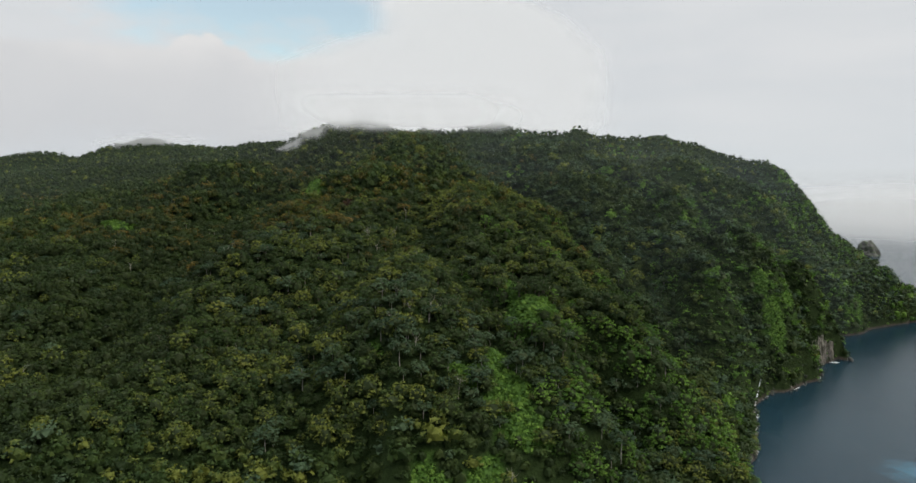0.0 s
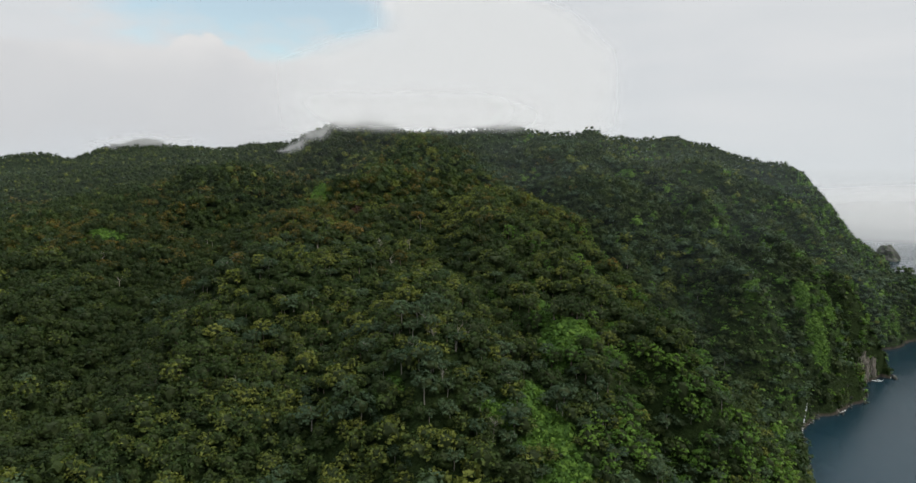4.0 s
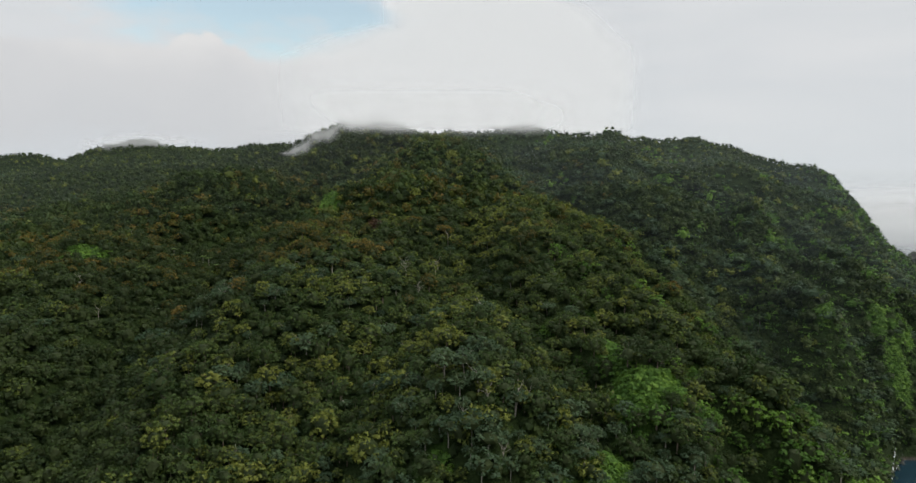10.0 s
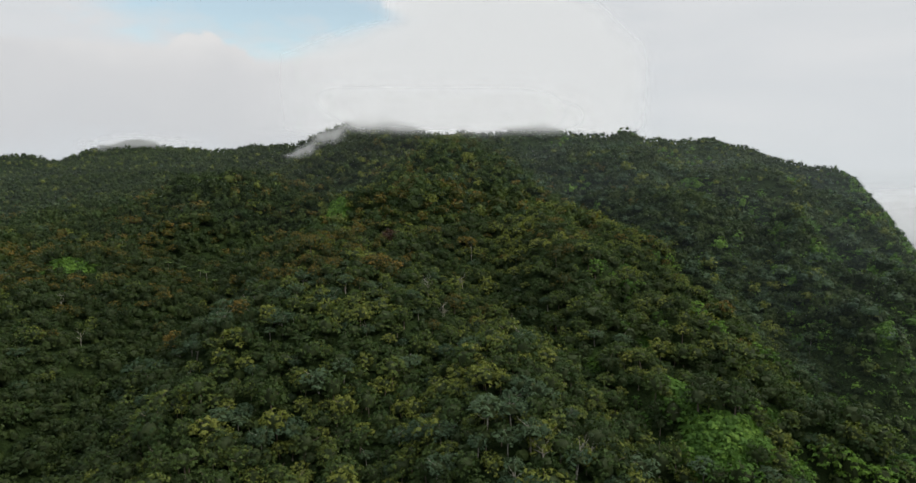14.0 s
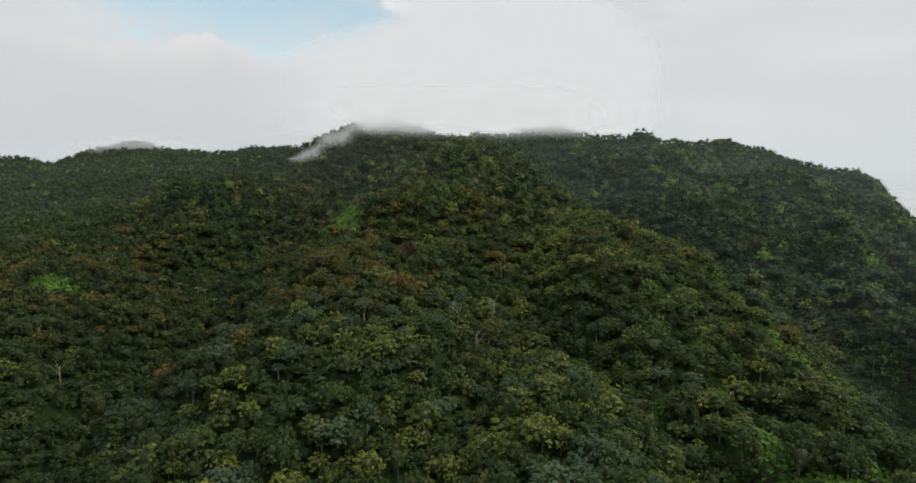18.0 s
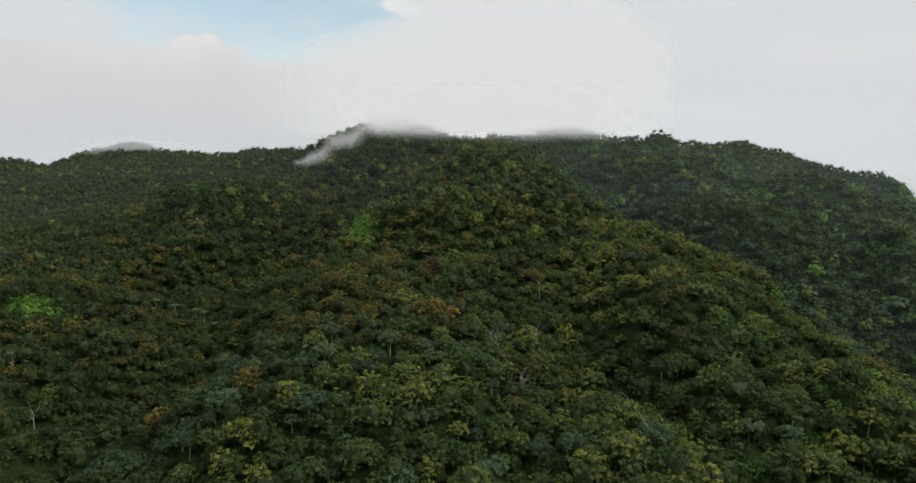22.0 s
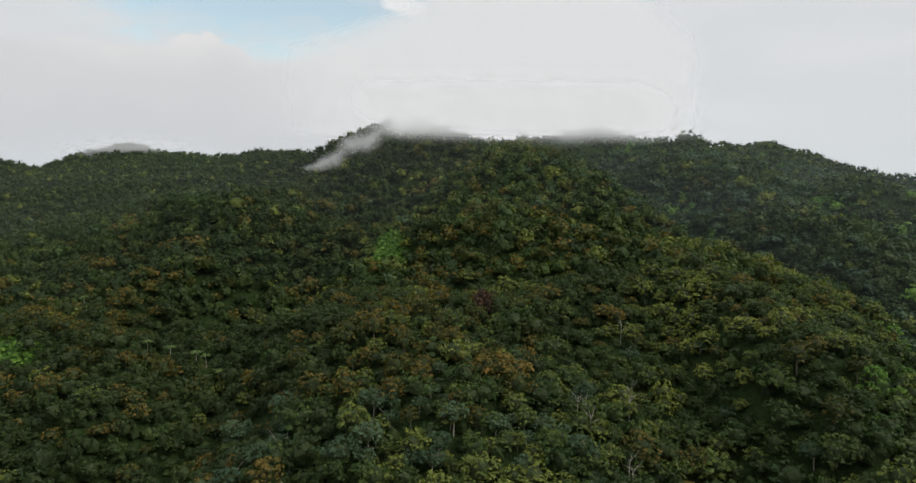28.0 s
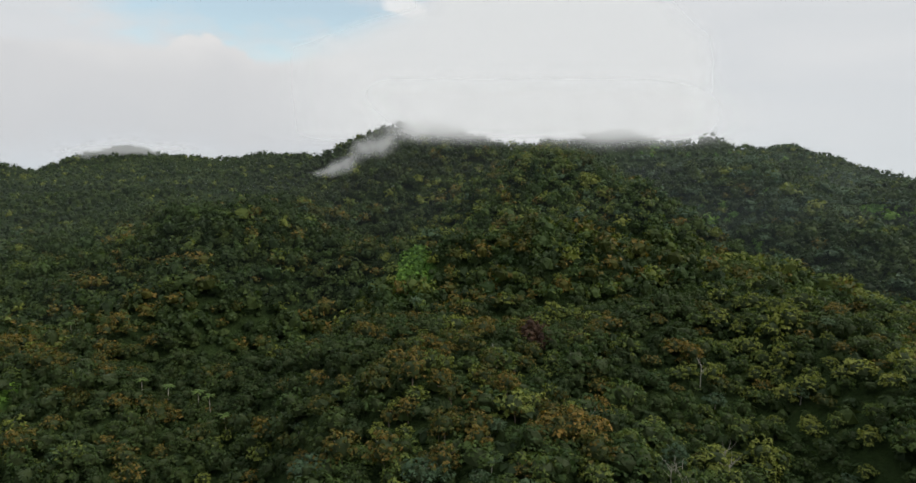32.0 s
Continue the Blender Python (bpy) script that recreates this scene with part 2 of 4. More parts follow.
def ground_material():
    m, t, out = material("forest_floor")
    geo = t.nodes.new("ShaderNodeNewGeometry")
    pos = geo.outputs["Position"]
    fine, broad = noise_node(t, pos, 0.35, 6, 0.6), noise_node(t, pos, 0.02, 4, 0.5)
    # soil darkened so that the gaps under the canopy read as shade
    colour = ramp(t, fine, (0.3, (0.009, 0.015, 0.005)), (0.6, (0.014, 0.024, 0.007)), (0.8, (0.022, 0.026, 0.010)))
    clear = t.nodes.new("ShaderNodeAttribute")
    clear.attribute_name = "clearing"
    colour = mix(t, clear.outputs["Fac"], colour, mix(t, broad, (0.036, 0.085, 0.014), (0.060, 0.125, 0.020)))
    # bare rock where the land meets the sea
    height = t.nodes.new("ShaderNodeSeparateXYZ")
    t.links.new(pos, height.inputs[0])
    edge = math_node(t, "ADD", height.outputs[2], math_node(t, "MULTIPLY", math_node(t, "SUBTRACT", noise_node(t, pos, 0.06, 4), 0.5), 7.0))
    rock = ramp(t, noise_node(t, pos, 0.25, 7, 0.65), (0.3, (0.018, 0.016, 0.014)), (0.7, (0.060, 0.050, 0.042)))
    colour = mix(t, ramp(t, math_node(t, "DIVIDE", edge, 10.0), (0.2, 1.0), (0.42, 0.0)), colour, rock)
    p = principled(t, out, colour, 0.95)
    p.inputs["Specular IOR Level"].default_value = 0.05
    bump(t, p, fine, 0.9, 2.5)
    return m


def sea_material():
    m, t, out = material("sea_water")
    pos = t.nodes.new("ShaderNodeNewGeometry").outputs["Position"]
    ripple = noise_node(t, pos, 0.16, 9, 0.72, 0.5)
    swell = noise_node(t, pos, 0.012, 4, 0.5, 0.3)
    colour = ramp(t, noise_node(t, pos, 0.004, 4), (0.35, (0.004, 0.015, 0.023)), (0.7, (0.008, 0.023, 0.033)))
    apart = t.nodes.new("ShaderNodeVectorMath")
    apart.operation = "DISTANCE"
    apart.inputs[1].default_value = (372, 486, 0)
    t.links.new(pos, apart.inputs[0])
    shoal = math_node(t, "ADD", math_node(t, "DIVIDE", apart.outputs["Value"], 60.0), noise_node(t, pos, 0.03, 3))
    colour = mix(t, ramp(t, shoal, (0.55, 0.8), (0.95, 0.0)), colour, (0.025, 0.085, 0.125))
    p = principled(t, out, colour, 0.20, IOR=1.333)
    p.inputs["Specular Tint"].default_value = (0.66, 0.88, 1.0, 1)
    height = math_node(t, "ADD", math_node(t, "MULTIPLY", ripple, 0.6), math_node(t, "MULTIPLY", swell, 1.6))
    bump(t, p, height, 0.42, 1.4)
    return m


GROUND, SEA = ground_material(), sea_material()

# ---- lie of the land ----
# Ridge lines: rounding of the crest, fall to the left and to the right of its line, crest points (x, y, z)
RIDGES = dict(
    central_spur=(60, 0.91, 0.91, [(10, 250, 10), (-30, 361, 53), (-80, 465, 98), (-170, 579, 172), (-164, 683, 206), (70, 782, 203), (-112, 839, 238), (-79, 976, 285), (-58, 1103, 301), (-111, 1204, 303)]),
    west_spur=(70, 0.37, 0.33, [(-290, 250, 40), (-298, 399, 98), (-331, 549, 126), (-373, 631, 150), (-438, 773, 186), (-457, 931, 207), (-502, 1202, 240), (-559, 1380, 274)]),
    cove_headland=(25, 2.23, 2.92, [(417, 752, 24), (386, 763, 94), (371, 771, 148), (376, 850, 165), (345, 928, 203), (265, 999, 247), (190, 1103, 253), (60, 1200, 274)]),
    bay_headland=(40, 2.75, 1.85, [(862, 1036, 17), (756, 1035, 44), (692, 1032, 86), (564, 981, 89), (549, 1164, 200), (504, 1253, 230), (383, 1415, 231), (290, 1553, 343)]),
    east_ridge=(60, 1.32, 1.82, [(1181, 1726, -46), (1069, 1694, 11), (984, 1643, 63), (909, 1606, 97), (851, 1617, 146), (829, 1611, 201), (808, 1653, 249), (741, 1839, 287), (669, 1905, 311), (600, 1894, 335), (516, 1713, 322), (299, 1533, 320), (71, 1352, 331), (-49, 1277, 310)]),
    west_ridge=(60, 0.95, 0.57, [(-2100, 1800, 250), (-1493, 1826, 230), (-1245, 1847, 288), (-1109, 1872, 277), (-987, 1888, 316), (-918, 1882, 330), (-821, 1858, 316), (-665, 1798, 293), (-538, 1711, 311), (-469, 1561, 298), (-397, 1413, 298), (-292, 1202, 265), (-214, 1349, 346), (-150, 1194, 318), (-83, 1266, 284)]),
    west_saddle=(80, 0.20, 0.50, [(-560, 1381, 256), (-642, 1503, 279), (-747, 1801, 302)]),
    inner_spur=(50, 0.77, 0.87, [(239, 808, 97), (199, 930, 223), (147, 1097, 280), (59, 1199, 276)]),
    seaward_spur=(18, 0.82, 1.31, [(234, 548, 5), (198, 614, 50), (119, 644, 161), (63, 743, 192), (40, 838, 219), (-21, 890, 261), (-70, 979, 258)]),
    cove_shoulder=(30, 1.93, 3.13, [(337, 699, 27), (283, 698, 129), (268, 812, 173), (299, 868, 206), (349, 936, 204)]),
    glade_knoll=(14, 0.40, 0.40, [(-192, 797, 215), (-186, 834, 237)]),
    western_glade=(14, 0.30, 0.30, [(-382, 674, 179), (-386, 704, 187)]),
    flushing_knoll=(16, 0.45, 0.50, [(-128, 618, 184), (-120, 640, 189)]),
    plateau=(50, 0.47, 0.88, [(178, 1145, 287), (298, 1227, 258), (299, 1402, 279), (279, 1552, 312)]),
    east_flank=(40, 0.53, 0.78, [(424, 1248, 260), (496, 1525, 273), (601, 1701, 282), (693, 1896, 315)]),
    west_shoulder=(50, 0.65, 0.46, [(-251, 629, 168), (-301, 829, 220), (-338, 914, 245), (-330, 1050, 243), (-296, 1160, 250), (-251, 1203, 288)]),
    seaward_dome=(30, 1.40, 1.54, [(145, 439, 77), (111, 484, 137), (76, 491, 165), (42, 568, 196), (12, 661, 207), (-2, 748, 214)]),
    near_shoulder=(30, 1.27, 0.94, [(36, 410, 107), (-43, 446, 151), (-44, 502, 158), (-48, 579, 161), (-100, 625, 155)]),
    cove_spur_east=(8, 2.79, 2.12, [(487, 800, 18), (453, 821, 119), (439, 831, 118), (425, 845, 132)]),
    cove_crest=(20, 2.53, 2.03, [(379, 740, 66), (346, 741, 130), (324, 753, 151), (305, 800, 166), (284, 854, 185)]),
)
GRID = np.random.default_rng(7).random((256, 256))


def value_noise(x, y, scale):
    """Smooth noise between -1 and 1, with cells of that many metres."""
    u, v = np.asarray(x) / scale + 40.3, np.asarray(y) / scale + 71.7
    i, j = np.floor(u).astype(int), np.floor(v).astype(int)
    f, g = u - i, v - j
    f, g = f * f * (3 - 2 * f), g * g * (3 - 2 * g)
    a, b = GRID[i % 256, j % 256], GRID[(i + 1) % 256, j % 256]
    c, d = GRID[i % 256, (j + 1) % 256], GRID[(i + 1) % 256, (j + 1) % 256]
    return 2 * ((a * (1 - f) + b * f) * (1 - g) + (c * (1 - f) + d * f) * g) - 1


def ridge_height(x, y, rounding, left_fall, right_fall, crest):
    best = np.full(np.shape(x), -1e9)
    for (ax, ay, az), (bx, by, bz) in zip(crest, crest[1:]):
        dx, dy = bx - ax, by - ay
        s = np.clip(((x - ax) * dx + (y - ay) * dy) / (dx * dx + dy * dy), 0, 1)
        px, py = x - ax - s * dx, y - ay - s * dy
        fall = np.where(dx * py - dy * px > 0, left_fall, right_fall)
        best = np.maximum(best, az + s * (bz - az) - fall * (np.sqrt(px * px + py * py + rounding * rounding) - rounding))
    return best


# Gullies: depth, half width, course (x, y)
GULLIES = dict(
    east=(42, 12, [(222, 628), (183, 650), (147, 729), (128, 813), (92, 890), (80, 960)]),
    west=(23, 35, [(-261, 428), (-277, 538), (-249, 646), (-287, 735), (-248, 796)]),
    bay=(37, 39, [(537, 846), (490, 960), (420, 1065), (396, 1181)]),
    north_west=(8, 36, [(-211, 832), (-188, 920), (-197, 1010)]),
    upper_east=(3, 29, [(233, 961), (205, 1040), (109, 1119)]),
    glade=(13, 22, [(-235, 772), (-190, 784), (-150, 790)]),
    vine=(36, 23, [(113, 421), (82, 492), (44, 539), (36, 592)]),
)


def gully_depth(x, y, depth, width, course):
    near = np.full(np.shape(x), 1e9)
    for (ax, ay), (bx, by) in zip(course, course[1:]):
        dx, dy = bx - ax, by - ay
        s = np.clip(((x - ax) * dx + (y - ay) * dy) / (dx * dx + dy * dy), 0, 1)
        near = np.minimum(near, (x - ax - s * dx) ** 2 + (y - ay - s * dy) ** 2)
    return depth * np.exp(-near / width ** 2)


def land(x, y):
    """The ground's height: the ridges melted into one another, with gullies and hummocks."""
    x, y = np.asarray(x, float), np.asarray(y, float)
    heights = [ridge_height(x, y, *r) for r in RIDGES.values()]
    top = np.maximum.reduce(heights)
    z = top + 8 * np.log(sum(np.exp((h - top) / 8) for h in heights))
    z = z - 0.55 * np.clip(300 - y, 0, 400)
    rough = np.clip((z + 12) / 65, 0, 1)
    for gully in GULLIES.values():
        z = z - np.clip(z / 40, 0, 1) * gully_depth(x, y, *gully)
    z = z + rough * (5.0 * value_noise(x, y, 95) + 4.2 * value_noise(x, y, 43) + 1.4 * value_noise(x, y, 17))
    z = np.where(z < 26, 26 - (26 - z) * 1.86, z)
    return np.maximum(z, -25)


# Openings in the forest, overgrown with vines: centre, half lengths along and across, turn in degrees
CLEARINGS = [(46, 500, 22, 7, 90), (47, 462, 16, 11, 90), (68, 461, 12, 9, 0), (42, 551, 7, 5, 0), (91, 499, 6, 5, 0), (27, 421, 13, 9, 60), (6, 401, 11, 8, 20), (32, 393, 16, 12, 70),
             (42, 372, 13, 10, 0), (17, 343, 12, 9, 30), (-16, 333, 9, 7, 0), (-56, 406, 7, 5, 0), (7, 526, 5, 4, 0),
             (-375, 683, 19, 11, 20), (-384, 697, 10, 7, 0), (-438, 720, 10, 6, 0), (-186, 823, 9, 10, 20), (-187, 808, 9, 9, 0), (283, 692, 14, 7, 60), (232, 732, 12, 6, 60), (355, 728, 14, 8, 90),
             (367, 712, 16, 8, 70), (392, 742, 13, 7, 60), (358, 702, 9, 12, 0), (232, 1021, 12, 10, 0), (785, 1492, 40, 14, 60), (610, 944, 18, 8, 60)]


def clearing(x, y):
    """1 inside an opening, 0 outside, with a ragged edge."""
    x, y = np.asarray(x, float), np.asarray(y, float)
    best = np.zeros(x.shape)
    for cx, cy, a, b, turn in CLEARINGS:
        c, s = math.cos(radians(turn)), math.sin(radians(turn))
        u, v = ((x - cx) * c + (y - cy) * s) / a, (-(x - cx) * s + (y - cy) * c) / b
        best = np.maximum(best, np.clip(2.6 - 2.2 * np.sqrt(u * u + v * v) + 0.7 * value_noise(x, y, 9), 0, 1))
    return best


def mesh_object(name, verts, faces, mat, tint=None, attribute="tint", smooth=False):
    """An object from arrays: verts (n, 3), faces (m, 3 or 4), and one value a corner point if given."""
    me = bpy.data.meshes.new(name)
    verts, faces = np.asarray(verts, np.float32), np.asarray(faces, np.int32)
    k = faces.shape[1]
    me.vertices.add(len(verts))
    me.vertices.foreach_set("co", verts.ravel())
    me.loops.add(faces.size)
    me.loops.foreach_set("vertex_index", faces.ravel())
    me.polygons.add(len(faces))
    me.polygons.foreach_set("loop_start", np.arange(0, faces.size, k, dtype=np.int32))
    me.polygons.foreach_set("use_smooth", np.full(len(faces), smooth))
    if tint is not None:
        me.attributes.new(attribute, "FLOAT", "POINT").data.foreach_set("value", np.asarray(tint, np.float32))
    me.update(calc_edges=True)
    me.materials.append(mat)
    return new(name, me)


def land_sheet():
    xs, ys = np.arange(-2300, 1400, 10.0), np.arange(20, 2500, 10.0)
    gx, gy = np.meshgrid(xs, ys)
    x, y = gx.ravel(), gy.ravel()
    n, i, j = len(xs), *np.meshgrid(np.arange(len(ys) - 1), np.arange(len(xs) - 1), indexing="ij")
    a = (i * n + j).ravel()
    z = land(x, y)
    faces = np.stack([a, a + 1, a + n + 1, a + n], 1)
    faces = faces[z[faces].max(1) > -24]
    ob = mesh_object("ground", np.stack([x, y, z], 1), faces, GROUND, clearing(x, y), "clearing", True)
    return tagged(ob, "steep volcanic island slopes with rock and forest soil darkened like canopy shade", "hillside", kind="structure")


def sea_sheet():
    ring = [0, 300, 700, 1200, 2000, 3500, 6000, 12000, 30000]
    count = 64
    verts = [(200, 800, 0)] + [(200 + r * math.cos(2 * math.pi * k / count), 800 + r * math.sin(2 * math.pi * k / count), 0) for r in ring[1:] for k in range(count)]
    me = bpy.data.meshes.new("water")
    faces = [(0, 1 + k, 1 + (k + 1) % count) for k in range(count)]
    for r in range(len(ring) - 2):
        s = 1 + r * count
        faces += [(s + k, s + count + k, s + count + (k + 1) % count, s + (k + 1) % count) for k in range(count)]
    me.from_pydata(verts, [], faces)
    me.materials.append(SEA)
    return tagged(new("water", me), "calm slate-blue ocean with light ripples", "sea", kind="structure")


land_sheet()
sea_sheet()


# ---- trees ----
def sprays(rng, count, lobes, size, up=0.55):
    """Folded leaf sprays over the outside of rounded lobes (x, y, z, rx, rz): verts and triangles."""
    lobes = np.array(lobes, float)
    share = lobes[:, 3] ** 2
    pick = rng.choice(len(lobes), count, p=share / share.sum())
    a, h = rng.random(count) * 2 * np.pi, rng.random(count) ** 0.8 * 1.3 - 0.3
    w = np.sqrt(np.clip(1 - h * h, 0, 1))
    n = np.stack([w * np.cos(a), w * np.sin(a), h], 1)
    L = lobes[pick]
    at = L[:, :3] + n * np.stack([L[:, 3], L[:, 3], L[:, 4]], 1) * (0.9 + 0.28 * rng.random((count, 1)))
    n = n + rng.normal(0, 0.27, (count, 3)) + (0, 0, up * 0.75)
    n /= np.linalg.norm(n, axis=1, keepdims=True)
    u = np.cross(n, rng.normal(0, 1, (count, 3)))
    u /= np.linalg.norm(u, axis=1, keepdims=True)
    v = np.cross(n, u)
    s = size * (0.6 + 0.8 * rng.random((count, 1)))
    p = [at - u * s * 1.25, at + u * s * 0.9 + v * s * (0.5 + 0.7 * rng.random((count, 1))) - n * s * 0.3, at + u * s * 0.5 - v * s * (0.6 + 0.6 * rng.random((count, 1))) - n * s * 0.2]
    return np.stack(p, 1).reshape(-1, 3), np.arange(count * 3).reshape(-1, 3)


def dome(rng, x, y, z, r, h, sides, rings):
    """An uneven cap: an apex and rings of (width, lift) below it."""
    verts = [(x, y, z + h)]
    for ring, (wide, lift) in enumerate(rings):
        for k in range(sides):
            a = 2 * math.pi * (k + 0.5 * ring) / sides
            q = wide * r * (0.76 + 0.44 * rng.random())
            verts.append((x + q * math.cos(a), y + q * math.sin(a), z + (lift + rng.uniform(-0.2, 0.2)) * h))
    faces = [(0, 1 + k, 1 + (k + 1) % sides) for k in range(sides)]
    for ring in range(len(rings) - 1):
        for k in range(sides):
            i, j = 1 + ring * sides + k, 1 + ring * sides + (k + 1) % sides
            faces += [(i, i + sides, j), (j, i + sides, j + sides)]
    return np.array(verts), np.array(faces)


# Crown shapes: half width, half height, height of the middle
SHAPES = dict(green=(4.5, 3.7, 7.2), light=(4.4, 3.4, 7.4), grey=(4.7, 3.0, 8.2), rust=(4.5, 3.5, 7.6), golden=(5.4, 3.4, 8.0), dark=(4.5, 4.0, 6.8), vine=(4.1, 4.9, 5.6))


def crown(rng, style, tufts, count, size, core):
    """A crown of leaf sprays on many small tufts round a core, about the tree's foot at the origin: the tree is some 12
    m tall.
    core: its width as a share of the crown's; a narrow one has the crown's inner shade in its colour, a wide one is
    leafy itself. Gives points, triangles and a mark for the core's points: 1 shade-coloured, 2 leafy."""
    r, h, z = SHAPES[style]
    r, h = r * rng.uniform(0.88, 1.12), h * rng.uniform(0.8, 1.25)
    flat = style == "grey"
    rings = ((0.55, 0.82), (0.9, 0.3), (0.86, -0.5)) if core < 0.7 else ((0.8, 0.5), (0.9, -0.5))
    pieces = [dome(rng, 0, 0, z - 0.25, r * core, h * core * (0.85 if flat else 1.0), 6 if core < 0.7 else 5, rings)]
    lobes, turn = [], rng.random() * 6.28
    small = r * math.sqrt(1.5 / tufts)
    for k in range(tufts):
        up = 0.97 - (1.3 if flat else 1.55) * (k + 0.5) / tufts
        a, w = turn + 2.39996 * k + rng.uniform(-0.3, 0.3), math.sqrt(max(1 - up * up, 0.0))
        out = rng.uniform(0.74, 1.12)
        tuft = (r * w * out * math.cos(a), r * w * out * math.sin(a), z + h * up * rng.uniform(0.8, 1.15), small * rng.uniform(0.75, 1.3), small * rng.uniform(0.55, 0.8))
        lobes.append(tuft)
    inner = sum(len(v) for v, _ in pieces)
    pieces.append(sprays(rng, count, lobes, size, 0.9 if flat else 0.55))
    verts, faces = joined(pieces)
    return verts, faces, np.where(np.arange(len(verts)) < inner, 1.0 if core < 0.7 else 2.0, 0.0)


def tube(path, radii, sides=6):
    """A tapered limb along a path of points: verts and triangles."""
    path = [Vector(p) for p in path]
    verts, faces = [], []
    for k, (p, r) in enumerate(zip(path, radii)):
        way = (path[min(k + 1, len(path) - 1)] - path[max(k - 1, 0)]).normalized()
        side = way.orthogonal().normalized()
        other = way.cross(side)
        verts += [tuple(p + r * (math.cos(2 * math.pi * j / sides) * side + math.sin(2 * math.pi * j / sides) * other)) for j in range(sides)]
    for k in range(len(path) - 1):
        for j in range(sides):
            a, b = k * sides + j, k * sides + (j + 1) % sides
            faces += [(a, b, b + sides), (a, b + sides, a + sides)]
    return np.array(verts), np.array(faces)


def joined(pieces):
    verts, faces, base = [], [], 0
    for v, f in pieces:
        verts.append(v)
        faces.append(f + base)
        base += len(v)
    return np.concatenate(verts), np.concatenate(faces)


def planted(name, templates, spots, mat, rng, label, category):
    """One object of many trees: spots are rows of x, y, z, size."""
    which = rng.integers(0, len(templates), len(spots))
    verts, faces, tints, base = [], [], [], 0
    for k, (tv, tf, *mark) in enumerate(templates):
        here = spots[which == k]
        if not len(here):
            continue
        a = rng.random(len(here)) * 2 * np.pi
        c, s = np.cos(a)[:, None], np.sin(a)[:, None]
        size = here[:, 3:4]
        x = (tv[:, 0] * c - tv[:, 1] * s) * size * (0.85 + 0.3 * rng.random((len(here), 1))) + here[:, 0:1]
        y = (tv[:, 0] * s + tv[:, 1] * c) * size + here[:, 1:2]
        z = tv[:, 2] * size * (0.85 + 0.35 * rng.random((len(here), 1))) + here[:, 2:3]
        verts.append(np.stack([x, y, z], 2).reshape(-1, 3))
        faces.append((tf[None] + base + np.arange(len(here))[:, None, None] * len(tv)).reshape(-1, 3))
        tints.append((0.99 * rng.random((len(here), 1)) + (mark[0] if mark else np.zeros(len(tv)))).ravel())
        base += len(here) * len(tv)
    ob = mesh_object(name, np.concatenate(verts), np.concatenate(faces), mat, np.concatenate(tints))
    return tagged(ob, label, category, kind="stuff")


def lattice(rng, x0, x1, y0, y1, step, keep):
    """Jittered places on the land above the shore, outside clearings."""
    gx, gy = np.meshgrid(np.arange(x0, x1, step), np.arange(y0, y1, step))
    x = gx.ravel() + rng.uniform(-0.42, 0.42, gx.size) * step
    y = gy.ravel() + rng.uniform(-0.42, 0.42, gx.size) * step
    ok = keep(x, y)
    x, y = x[ok], y[ok]
    z = land(x, y)
    ok = (z > 2.5 + 2 * value_noise(x, y, 20)) & (clearing(x, y) < 0.45) & ~bare_cliff(x, y)
    return np.stack([x, y, z - 0.4], 1)[ok]


def bare_cliff(x, y):
    """True on the sheer rock face at the tip of the cove headland."""
    along = np.clip(((x - 424) * 58 + (y - 742) * 45) / (58 ** 2 + 45 ** 2), 0, 1)
    return np.hypot(x - 424 - 58 * along, y - 742 - 45 * along) < 4.5


def slope(x, y):
    return np.hypot(land(x + 6, y) - land(x - 6, y), land(x, y + 6) - land(x, y - 6)) / 12


NEAR, MID, STAND = (-430, 240, 360, 760), (-540, 560, 180, 1180), (-240, 90, 430, 700)


def inside(box):
    return lambda x, y: (x > box[0]) & (x < box[1]) & (y > box[2]) & (y < box[3])


